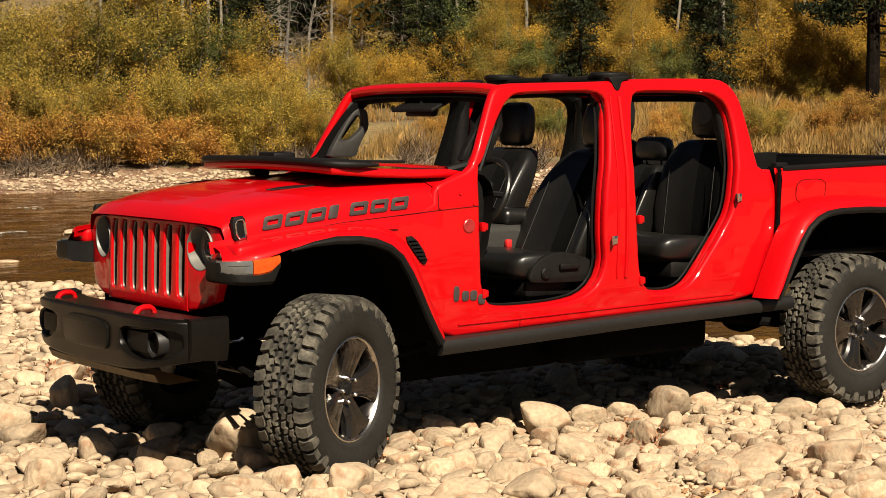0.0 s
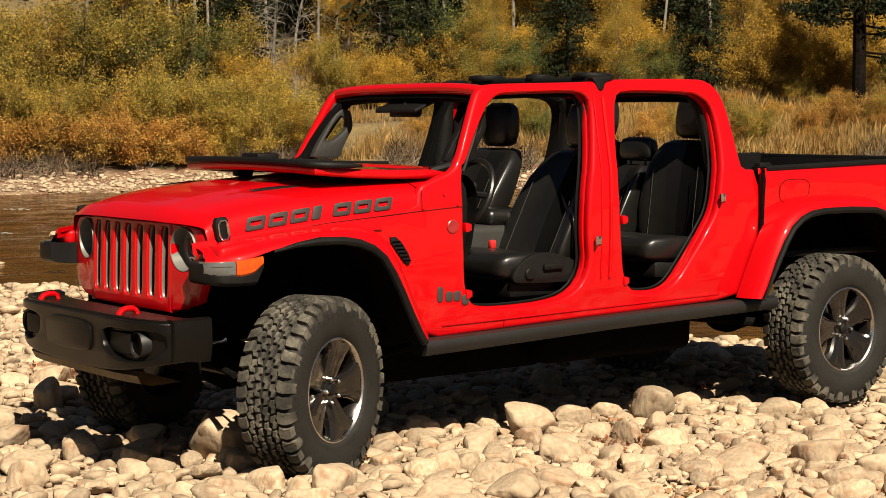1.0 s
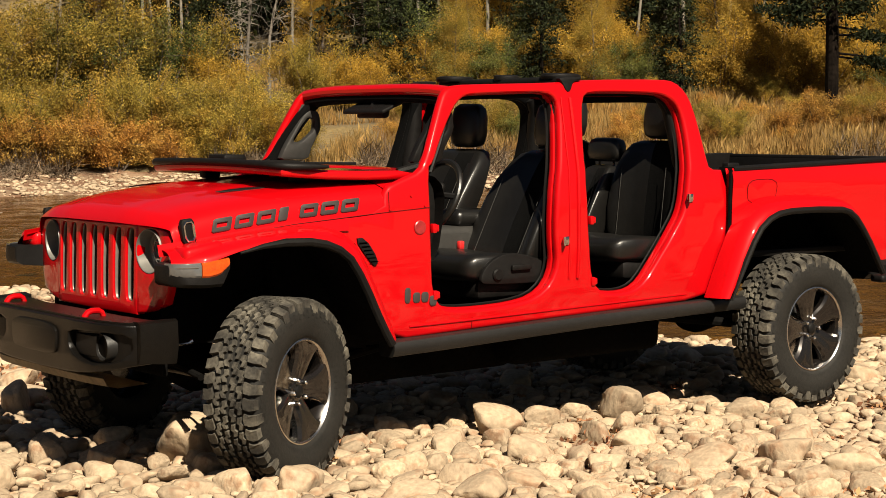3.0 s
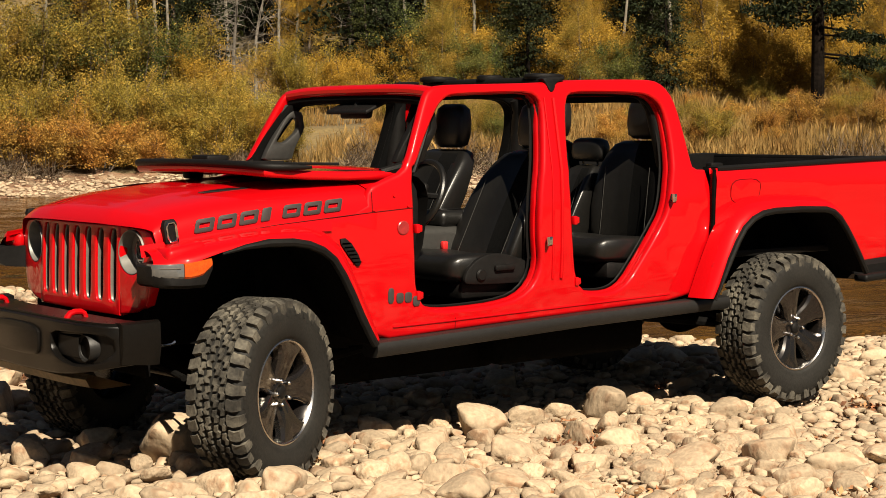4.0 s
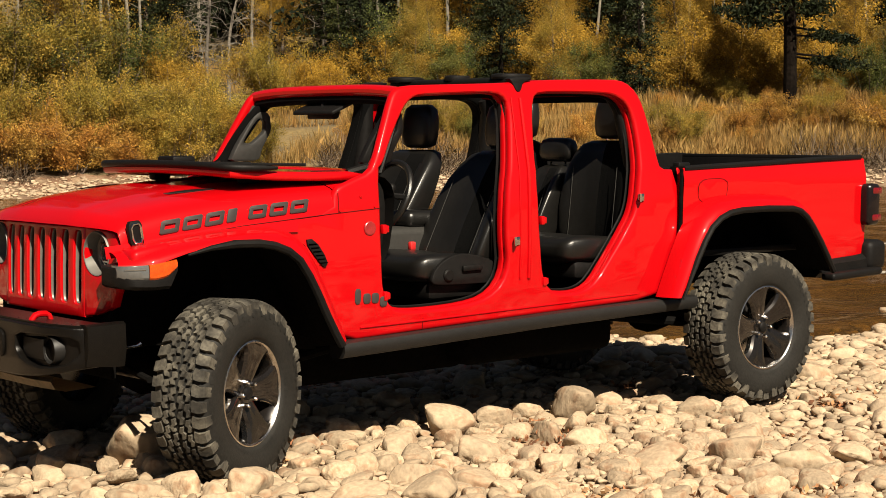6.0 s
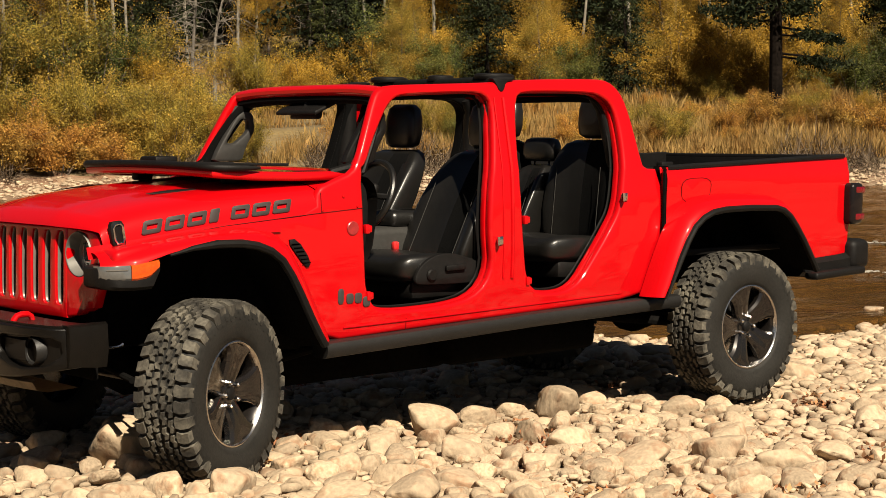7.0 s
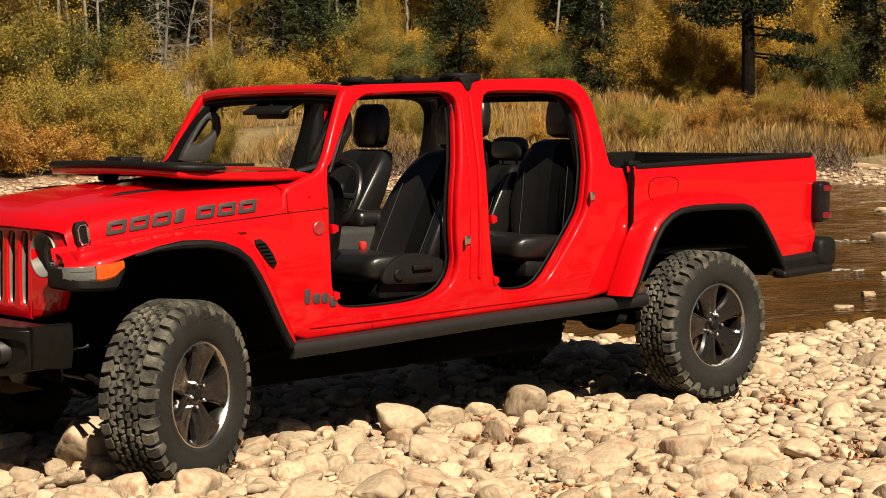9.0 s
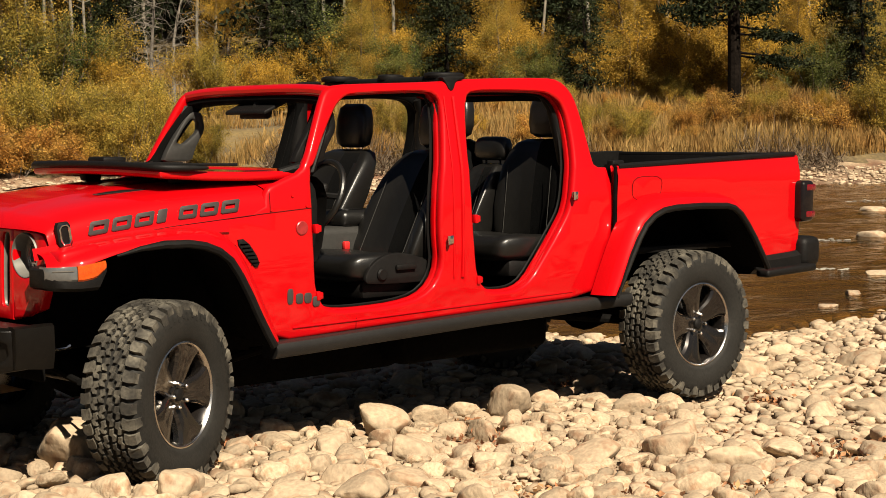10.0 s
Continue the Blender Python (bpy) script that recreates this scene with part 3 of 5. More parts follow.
SLOTS = [(-.339 + .113 * k) for k in range(7)]
G_MID = [(-.402, 1.168), (.402, 1.168), (.402, .762), (-.402, .762)]
G_CUTS = [-.35 + .1 * k for k in range(8)]
SLOT = (.985, .034, .166)
grille = part("grille", nose(plate([G_MID] + [oval(c, SLOT[0], SLOT[1], SLOT[2], 24, 5) for c in SLOTS], .045, .006, G_CUTS, (.87, .97, 1.07))), PAINT, truck, "red grille with seven upright slots")
for s in (-1, 1):
    side_rim = rounded([(s * .20, 1.168), (s * .56, 1.160), (s * .645, 1.138), (s * .668, 1.05), (s * .645, .92), (s * .590, .785), (s * .20, .762)], 1)
    side_rim = [(max(abs(a), .392) * s, b) for a, b in side_rim]
    part("lamp_panel", nose(plate([side_rim, oval(s * .492, 1.052, .098, .100, 36)], .05, .006, [s * v for v in (.42, .48, .54, .6)], (.87, .95)), .003), PAINT, grille)
both("wing_nose", bend(rbox(.20, .17, .085, .03, 3), lambda x, y, z: (x - .385, y - .765, z + 1.056 + .16 * x)), PAINT, None, "rounded red nose of the wing")
part("radiator_support", bend(rbox(.03, 1.10, .34, .01, 2), lambda x, y, z: (x - .43, y, z + .66)), UNDER, truck, "black panel under the grille")
part("grille_back", nose(plate([rounded([(-.60, 1.14), (.60, 1.14), (.56, .81), (-.56, .81)], 1)], .01, .002, [-.5 + .1 * k for k in range(11)]), .16), UNDER, truck, "black radiator behind the grille")
for k, c in enumerate(SLOTS):
    # a silver liner inside each slot, set behind the red face
    rings = []
    for depth, grow in ((.012, .001), (.014, -.001), (.034, -.002), (.036, 0.0)):
        rings.append([(nose_x(x, z) + depth, -x, z) for x, z in oval(c, SLOT[0], SLOT[1] - .003 + grow, SLOT[2] - .003 + grow, 24, 5)])
    part("slot_insert", loft(rings[::-1], True), SILVER, grille, "satin silver slot insert", sharp=60)
for c in (-.492, .492):
    hx = nose_x(c, 1.052)
    hl = lathe([(.101, .004), (.0985, -.005), (.095, -.003), (.089, .030), (.084, .058), (.078, .060)], 44)
    head = part("headlamp", hl, BEZEL, truck, "round headlamp in a satin grey bezel", pose(hx + .005, -c, 1.052, 0, 0, -90 + math.copysign(5.6, c)))
    part("reflector", lathe([(.001, .100), (.05, .094), (.080, .060)], 32), SILVER, head, "bright headlamp reflector")
    part("lens", lathe([(.001, .032), (.04, .036), (.065, .046), (.080, .058)], 32), CLEAR, head, "clear headlamp lens")
    part("projector", lathe([(.001, .050), (.020, .052), (.032, .060), (.034, .090)], 24), SMOKE, head, "dark projector lens")
    part("light_ring", tube([(.062 * math.cos(a), .066, .062 * math.sin(a)) for a in np.linspace(0, math.tau, 33)[:-1]], .004, 6, True), BRIGHT, head, "bright light ring")
    for z in (-.040, .040):
        part("light_bar", bend(rbox(.10, .012, .010, .003, 2), lambda x, y, zz: (x, y + .062, zz + z)), BRIGHT, head, "bright light bar")

# ---- front bumper
def bumper_front(y):
    return interp(abs(y), (0, .40, .54, .64, .70, .74, .765), (-.800, -.795, -.778, -.745, -.705, -.66, -.60))


def bumper_low(y):
    return interp(abs(y), (0, .30, .48, .62, .765), (.520, .523, .535, .556, .590))


def bumper_high(y):
    return interp(abs(y), (0, .45, .62, .765), (.776, .774, .770, .764))


rows = []
for y in np.linspace(-.765, .765, 41):
    x, low, high = bumper_front(y) + .035, bumper_low(y) + .012, bumper_high(y)
    back = min(x + .20, -.50)
    rows.append([(back, y, high - .012), (x + .05, y, high), (x - .012, y, high), (x - .012, y, high - .012), (x, y, high - .02), (x + .002, y, low + .02), (x + .03, y, low), (back, y, low + .03)])
bumper = part("front_bumper", loft(rows, True, True), STEEL, truck, "black steel front bumper with round fog lamps")
# face plate with a recess for each fog lamp
ys = list(np.linspace(-.755, .755, 31))
rim = [(y, bumper_high(y) - .010) for y in ys] + [(y, bumper_low(y)) for y in ys[::-1]]
POCKET = rounded([(.335, .718), (.60, .722), (.715, .712), (.722, .640), (.66, .592), (.50, .578), (.40, .600), (.335, .640)], 1, .2)
plate_cuts = [-.7 + .07 * k for k in range(21)]
bm = plate([rim, POCKET, [(-a, b) for a, b in POCKET]], .045, .008, plate_cuts, (.56, .60, .66, .72))
part("face_plate", bend(bm, lambda x, y, z: (bumper_front(x) + y + .03 * max(0, .60 - z) * 4, x, z)), STEEL, bumper, "black steel bumper face")
bm = plate([rounded([(-.235, .735), (.235, .735), (.235, .620), (.20, .590), (-.20, .590), (-.235, .620)], 2, .2)], .022, .008)
part("bumper_panel", bend(bm, lambda x, y, z: (-.800 + y - .010, -x, z)), STEEL, bumper, "raised centre panel")
for sy in (-1, 1):
    fx = bumper_front(.585)
    shroud = lathe([(.040, .045), (.046, .030), (.050, -.004), (.058, -.012), (.064, .0), (.066, .05)], 32)
    fog = part("fog_lamp", shroud, GREY, bumper, "round fog lamp in the bumper", pose(fx + .022, sy * .575, .655, 0, 0, -90))
    part("lens", lathe([(.001, .016), (.03, .020), (.044, .030)], 24), CLEAR, fog, "clear fog lamp lens")
    part("reflector", lathe([(.001, .055), (.03, .050), (.044, .031)], 24), CHROME, fog, "bright fog lamp bowl")
    # dark fairing that leads to the lamp
    rows = []
    for u in np.linspace(0, 1, 6):
        y = .36 + .19 * u
        x0 = bumper_front(y) + .030 - .018 * u
        rows.append([(x0 + .03, sy * y, .715), (x0, sy * y, .700), (x0 - .004, sy * y, .655), (x0, sy * y, .612), (x0 + .03, sy * y, .600)])
    part("lamp_fairing", loft(rows), BLACK, bumper, "black fairing beside the fog lamp")
    hk = [(-.660, sy * .415, .768), (-.668, sy * .415, .788), (-.684, sy * .415, .797), (-.715, sy * .415, .798), (-.736, sy * .415, .792), (-.748, sy * .415, .778), (-.753, sy * .415, .752), (-.752, sy * .415, .738)]
    part("tow_hook", tube(hk, [.012, .013, .014, .014, .014, .015, .016, .010], 10), PAINT, bumper, "red painted tow hook")
    # end cap
    rows = []
    for x, t in ((-.665, .0), (-.60, .5), (-.54, 1.0), (-.495, 1.0)):
        rows.append([(x, sy * (.742 + .03 * t), .772 + .006 * t), (x, sy * (.768 + .022 * t), .762 + .006 * t), (x, sy * (.772 + .022 * t), .66), (x, sy * (.752 + .022 * t), .592 - .01 * t), (x, sy * .70, .60), (x, sy * .70, .77)])
    part("end_cap", loft(rows, True, True), STEEL, bumper, "black bumper end cap")
bolt = None
for k in range(19):
    y = -.66 + .0733 * k
    for dx in (.035, .12):
        if (k * 7 + int(dx * 100)) % 4 and abs(abs(y) - .415) > .03:
            m = pose(bumper_front(y) + dx + .02 * abs(y), y, bumper_high(y) - (.001 if dx < .1 else .006))
            if bolt is None:
                bm = lathe([(.001, .003), (.0035, .002), (.005, 0)], 8)
                bolt = part("bolt", bend(bm, lambda a, b, c: (a, c, b)), BRIGHT, bumper, "bright bolt head", m)
            else:
                again(bolt, m)
# bare skid plate hanging under the bumper
rows = [[(bumper_front(y) + .045, y, .528), (bumper_front(y) + .03, y, .515), (bumper_front(y) + .05, y, .478), (bumper_front(y) + .10, y, .465), (-.52, y, .47)] for y in np.linspace(-.56, .56, 13)]
bm = loft(rows)
bmesh.ops.solidify(bm, geom=bm.faces[:], thickness=.006)
part("skid_plate", bm, BRONZE, truck, "worn bare metal skid plate")
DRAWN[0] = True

# ---- folded windscreen
WX0, WX1 = .075, .80
wf = rounded([(WX0, -.60), (WX0 - .015, 0), (WX0, .60), (.15, .635), (WX1, .685), (WX1 + .03, .60), (WX1 + .03, -.60), (WX1, -.685), (.15, -.635)], 1)
wi = rounded([(.16, -.54), (.155, 0), (.16, .54), (.22, .56), (.66, .60), (.70, .54), (.70, -.54), (.66, -.60), (.22, -.56)], 1)


def tilt_screen(bm, dz):
    return bend(bm, lambda x, y, z: (x, z, 1.380 + dz + y - .015 * math.cos((x - .4) * 2) + .05 * max(0, .4 - x) - .012 * (z / .65) ** 2))


screen = part("windscreen_frame", tilt_screen(plate([wf, wi], .042, .016, (.1, .3, .5, .65), (-.4, -.2, 0, .2, .4)), -.03), PAINT, truck, "red windscreen frame folded down onto the bonnet")
part("windscreen_glass", tilt_screen(plate([shrink(wi, .02 if area2(wi) < 0 else -.02)], .008, .002, (.1, .3, .5, .65), (-.4, -.2, 0, .2, .4)), -.002), GLASS_DARK, screen, "dark windscreen glass")
hd = [(.31, -.655, 1.387), (.21, -.650, 1.387), (.14, -.632, 1.388), (.095, -.60, 1.390)] + [(WX0 - .012 + .015 * (y / .6) ** 2, y, 1.400 - .010 * (y / .65) ** 2) for y in np.linspace(-.55, .55, 15)] + [(.095, .60, 1.390), (.14, .632, 1.388), (.21, .650, 1.387), (.31, .655, 1.387)]
part("header_seal", tube(hd, [.008, .016] + [.018] * 19 + [.016, .008], 12), BLACK, screen, "black rubber header seal", sharp=70)
for sy in (-1, 1):
    hg = [(.70, sy * .64, 1.36), (.80, sy * .66, 1.385), (.84, sy * .67, 1.37)]
    part("screen_hinge", tube(hg, [.02, .024, .02], 8), BLACK, screen, "black windscreen hinge")
    wp = [(.66, sy * .25 - .1, 1.395), (.45, sy * .25 + .05, 1.397), (.25, sy * .25 + .22, 1.398)]
    part("wiper", tube(wp, [.008, .006, .004], 6), BLACK, screen, "black wiper arm")
part("mirror_mount", bend(rbox(.12, .16, .04, .012, 2), lambda x, y, z: (x + .19, y + .05, z + 1.415)), BLACK, screen, "black mirror mount on the glass")
both("screen_pad", bend(rbox(.16, .10, .03, .012, 2), lambda x, y, z: (x + .66, y - .55, z + 1.355)), BLACK)

# ---- side details
for sy in (-1, 1):
    vb = rounded([(.39, 1.055), (.445, 1.06), (.515, .955), (.50, .915), (.46, .955)], 1)
    vent = part("side_vent", bend(plate([vb], .014, .004), lambda x, y, z: (x, sy * (flank(x, z) + .010 - y), z)), BLACK, truck, "black wing side vent")
    for k in range(6):
        z = .945 + k * .018
        part("vent_bar", bend(rbox(.045, .006, .005, .001, 1), lambda x, y, zz: (x + .49 - .65 * (z - .945), sy * (flank(.45, z) + .013), zz + z)), GREY, vent)
    bg = lathe([(.001, -.006), (.03, -.006), (.034, -.003), (.034, .002)], 24)
    part("round_badge", bg, material("badge red grey", (.35, .03, .03), .35, metal=.4) if sy < 0 else DECAL, truck, "small round dark red badge", pose(.745, sy * (flank(.745, 1.10) + .001), 1.097, 0, 0, 0 if sy < 0 else 180))
    for k, (w, h) in enumerate(((.032, .075), (.04, .05), (.04, .05), (.04, .05))):
        bm = plate([rounded([(0, 0), (w, 0), (w, h), (0, h)], 2, .2)], .006, .002)
        x0 = .665 + k * .046
        part("badge_block", bend(bm, lambda x, y, z: (x + x0, sy * (flank(x + x0, z + .735) + .004 - y), z + .735 - (.02 if k == 3 else 0))), DECAL, truck, "dark badge block")
    for x, z in ((.585, 1.186), (.775, 1.20), (.70, 1.25)):
        part("bolt", lathe([(.001, -.005), (.006, -.005), (.008, -.002), (.008, .002)], 10), PAINT, truck, "", pose(x, sy * (flank(x, z) + .001), z, 0, 0, 0 if sy < 0 else 180))
    # door hinges and strikers
    for x, z in ((.825, 1.09), (.835, .765), (1.825, 1.10), (1.845, .775)):
        h = add(rbox(.024, .03, .045, .005, 2), rbox(.022, .02, .034, .005, 2), Matrix.Translation((.018, .0, .0)))
        part("door_hinge", h, PAINT, truck, "red door hinge bracket", pose(x, sy * (flank(x, z) - .006), z))
    for x, z in ((1.615, 1.0), (2.525, 1.205)):
        st = add(rbox(.038, .014, .044, .005, 2), tube([(-.012, -.006, .018), (-.032, -.028, .018), (-.032, -.028, -.018), (-.012, -.006, -.018)], .007, 6))
        part("door_striker", st, CHROME, truck, "chromed door striker", pose(x + .03, sy * (flank(x, z) + .004), z, 0, 0, 0 if sy < 0 else 180))
    # panel joints as thin dark gaps
    jt = [(x, sy * (flank(x, seam(x)) + .0012), seam(x)) for x in np.linspace(-.36, .80, 24)]
    part("panel_joint", tube(jt, .0022, 5), GAP, truck)
    jt = [(.578, sy * (flank(.578, z) + .001), z) for z in np.linspace(1.175, 1.27, 6)]
    part("panel_joint", tube(jt, .0022, 5), GAP, truck)
    jt = [(1.06, sy * (flank(1.06, z) + .001), z) for z in np.linspace(.585, .64, 4)]
    part("panel_joint", tube(jt, .002, 5), GAP, truck)
    # sill guard
    rows = []
    for x in np.linspace(.56, 2.98, 12):
        zc = interp(x, (.6, 1.87, 2.96), (.53, .572, .592))
        rows.append([(x, sy * y, zc + z) for y, z in ((.80, .035), (.815, .03), (.825, .012), (.825, -.012), (.81, -.036), (.79, -.042), (.72, -.042), (.70, -.03), (.70, .03), (.72, .035))])
    part("rock_rail", loft(rows, True, True), GREY, truck, "black steel rock rail")

# ---- load bed
BED = [(2.886, .60), (2.886, 1.355), (4.545, 1.418), (4.575, 1.40), (4.592, 1.1), (4.585, .86), (4.565, .79), (4.12, .745), (4.03, .88), (3.90, 1.03), (3.80, 1.11), (3.68, 1.15),
       (3.22, 1.155), (3.08, 1.135), (2.97, 1.06), (2.90, .96), (2.87, .88)]
bm = plate([BED], .05, .012, [3.0 + .2 * k for k in range(8)], (.8, .95, 1.1, 1.2, 1.3, 1.37))
both("bed_side", bend(bm, lambda x, y, z: (x, y - bed_half(z) - .012 * math.exp(-((z - 1.28) / .05) ** 2), z)), PAINT, None, "red load bed side")
for sy in (-1, 1):
    rows = [[(x, sy * y, interp(x, (2.886, 4.545), (1.355, 1.418)) + z) for y, z in ((.789, -.002), (.790, .012), (.780, .020), (.70, .020), (.672, .018), (.672, -.12), (.70, -.12), (.72, -.03))] for x in np.linspace(2.89, 4.55, 12)]
    part("bed_rail", loft(rows, True, True), BLACK, truck, "black bed rail cap")
    part("bed_cleat", bend(rbox(.10, .05, .045, .01, 2), lambda x, y, z: (x + 2.965, y + sy * .69, z + 1.375)), BLACK, truck, "black tie-down cleat")
    fl = [(x, sy * (bed_half(z) + .012 * math.exp(-((z - 1.28) / .05) ** 2) + .0005), z) for x, z in rounded([(2.99, 1.30), (3.25, 1.305), (3.24, 1.165), (3.0, 1.16)], 2, .2)]
    part("panel_joint", tube(fl, .0022, 5, True), GAP, truck)
    gp = [(2.873, sy * .775, z) for z in np.linspace(.95, 1.36, 8)]
    part("bed_gap", tube(gp, .012, 6), UNDER, truck)
part("bed_floor", bend(rbox(1.68, 1.44, .04, .01), lambda x, y, z: (x + 3.72, y, z + .86)), BLACK, truck, "black lined bed floor")
part("bed_front", bend(rbox(.04, 1.46, .55, .01), lambda x, y, z: (x + 2.91, y, z + 1.09)), BLACK, truck, "black bed front panel")
part("tailgate", bend(rbox(.06, 1.42, .60, .02, 3), lambda x, y, z: (x + 4.56, y, z + 1.10)), PAINT, truck, "red tailgate")
part("tailgate_liner", bend(rbox(.014, 1.38, .57, .005), lambda x, y, z: (x + 4.522, y, z + 1.125)), BLACK, truck, "black tailgate liner")
part("tailgate_cap", bend(rbox(.075, 1.40, .035, .012, 2), lambda x, y, z: (x + 4.555, y, z + 1.415)), BLACK, truck)
both("bed_inner", bend(rbox(1.66, .03, .20, .01), lambda x, y, z: (x + 3.73, y - .70, z + 1.26)), BLACK)
both("wheel_housing", bend(rbox(1.30, .03, .52, .01), lambda x, y, z: (x + 3.45, y - .52, z + .92)), UNDER)
part("cab_back", bend(rbox(.05, 1.44, .72, .02), lambda x, y, z: (x + 2.80, y, z + .99)), BLACK, truck, "black cab rear panel")
for sy in (-1, 1):
    tl = part("tail_lamp", bend(rbox(.13, .13, .27, .03, 3), lambda x, y, z: (x + 4.615, y * 1 + sy * .79, z + 1.115)), SMOKE, truck, "smoked square tail lamp")
    for z in (1.205, 1.03):
        part("lens", bend(rbox(.10, .135, .045, .012, 2), lambda x, y, zz: (x + 4.635, y + sy * .792, zz + z)), RED_LENS, tl, "red tail lamp lens")
# rear bumper
rows = []
for x, yo, zt, zb in ((4.13, .80, .765, .66), (4.30, .82, .775, .665), (4.50, .83, .785, .66), (4.66, .82, .80, .66), (4.73, .76, .80, .67), (4.75, .68, .79, .68)):
    rows.append([(x, -yo + .03, zt), (x, -yo, zt - .03), (x, -yo, zb + .03), (x, -yo + .03, zb), (x, -.55, zb), (x, -.55, zt)])
both("rear_bumper_side", loft(rows, True, True), BLACK, None, "black rear bumper end")
both("bumper_corner", bend(rbox(.20, .22, .20, .05, 4), lambda x, y, z: (x + 4.68, y - .74, z + .78)), BLACK, None, "black rear bumper corner")
both("bumper_step", bend(rbox(.52, .10, .05, .02, 3), lambda x, y, z: (x + 4.40, y - .85, z + .675 + .03 * x)), BLACK, None, "black bumper step bar")
part("rear_bumper", bend(rbox(.16, 1.3, .19, .03, 3), lambda x, y, z: (x + 4.69, y, z + .77)), STEEL, truck, "black rear bumper")

# ---- underbody
for sy in (-1, 1):
    part("frame_rail", tube([(-.70, sy * .42, .60), (-.2, sy * .42, .66), (.5, sy * .42, .56), (2.7, sy * .45, .58), (3.2, sy * .48, .74), (3.8, sy * .48, .74), (4.6, sy * .5, .68)], .07, 8), UNDER, truck, "black chassis rail")
    for x in (-.02, 3.47):
        sp = [(x + .055 * math.cos(a), sy * .52 + .055 * math.sin(a), .50 + .33 * a / (math.tau * 6)) for a in np.linspace(0, math.tau * 6, 90)]
        part("coil_spring", tube(sp, .009, 5), UNDER, truck, "black coil spring")
        part("shock_absorber", tube([(x + .12, sy * .60, .36), (x + .10, sy * .56, .95)], .03, 8), UNDER, truck, "dark shock absorber")
for x in (0, 3.487):
    ax = [(x, y, .42) for y in (-.78, -.3, -.2, -.1, 0, .1, .2, .78)]
    part("axle", tube(ax, [.05, .05, .05, .09 if x else .06, .13, .12, .05, .05], 12), UNDER, truck, "black axle with differential")
part("tie_rod", tube([(-.22, -.66, .44), (-.24, .66, .43)], .008, 8), SILVER, truck, "bare steel tie rod")
part("drag_link", tube([(-.30, -.60, .46), (-.28, .45, .60)], .016, 8), UNDER, truck)
part("knuckle_bracket", tube([(-.43, -.62, .625), (-.41, -.62, .618), (-.37, -.62, .62), (-.352, -.62, .628)], [.010, .006, .006, .012], 8), BRIGHT, truck, "bright steering bracket")
part("gearbox", bend(rbox(1.35, .60, .30, .06, 3), lambda x, y, z: (x + 1.05, y, z + .43)), UNDER, truck, "black gearbox skid plate")
part("engine_block", bend(rbox(.78, .78, .46, .05, 2), lambda x, y, z: (x + .12, y, z + .86)), UNDER, truck)
part("fuel_tank", bend(rbox(1.10, .95, .22, .06, 3), lambda x, y, z: (x + 2.12, y + .0, z + .42)), UNDER, truck)
part("drive_shaft", tube([(1.4, .0, .55), (3.36, .0, .46)], .04, 8), UNDER, truck)
part("exhaust_pipe", tube([(.9, .35, .50), (2.6, .38, .50), (3.0, .40, .62), (3.9, .42, .66), (4.3, .55, .58)], .035, 8), SILVER, truck, "dull exhaust pipe")
part("lower_arm", tube([(.08, -.50, .40), (.95, -.42, .52)], .025, 8), UNDER, truck)
part("lower_arm", tube([(3.40, -.52, .40), (2.50, -.45, .52)], .028, 8), UNDER, truck)

part("muffler", tube([(2.55, .25, .50), (2.62, .25, .50), (3.12, .28, .52), (3.20, .28, .52)], [.04, .12, .12, .04], 14), UNDER, truck, "dark exhaust muffler")

# ---- cabin
part("cabin_floor", bend(rbox(1.98, 1.42, .05, .01), lambda x, y, z: (x + 1.80, y, z + .62)), CLOTH, truck, "black carpeted cabin floor")
part("firewall", bend(rbox(.06, 1.38, .74, .02), lambda x, y, z: (x + .74, y, z + .95)), BLACK, truck)
rows = [[(x, y, z) for x, z in ((.78, 1.345), (.82, 1.352), (.88, 1.335), (.92, 1.30), (.94, 1.24), (.93, 1.12), (.91, 1.0), (.88, .93), (.80, .90))] for y in np.linspace(-.69, .69, 13)]
dash = part("dashboard", loft(rows, False, False), BLACK, truck, "black dashboard")
part("dash_end", bend(plate([rounded([(.80, 1.34), (.86, 1.34), (.91, 1.25), (.905, 1.05), (.86, .92), (.80, .90)], 1)], .03, .008), lambda x, y, z: (x, y - .66, z)), BLACK, dash, "black dashboard end cap")
part("dash_band", bend(rbox(.02, 1.2, .07, .008, 2), lambda x, y, z: (x + .94, y, z + 1.17)), GREY, dash)
wheel_pts = [(0, .185 * math.cos(a), .185 * math.sin(a)) for a in np.linspace(0, math.tau, 40)[:-1]]
sw = part("steering_wheel", tube(wheel_pts, .017, 10, True), LEATHER, truck, "black leather steering wheel", pose(1.12, -.37, 1.23, 0, 24, 0))
part("wheel_hub", bend(rbox(.05, .15, .13, .03, 3), lambda x, y, z: (x - .02, y, z)), BLACK, sw)
for a in (0, 180, 270):
    part("wheel_spoke", tube([(-.015, .05 * math.cos(radians(a)), .05 * math.sin(radians(a))), (0, .18 * math.cos(radians(a)), .18 * math.sin(radians(a)))], .016, 6), GREY, sw)
part("steering_column", tube([(1.10, -.37, 1.22), (.88, -.37, 1.10)], .04, 10), BLACK, truck)
part("centre_console", bend(rbox(.78, .26, .41, .04, 3), lambda x, y, z: (x + 1.45, y, z + .845)), TRIM, truck, "grey and black centre console")
part("armrest", bend(rbox(.36, .24, .09, .035, 3), lambda x, y, z: (x + 1.64, y, z + 1.09)), LEATHER, truck, "black leather armrest lid")
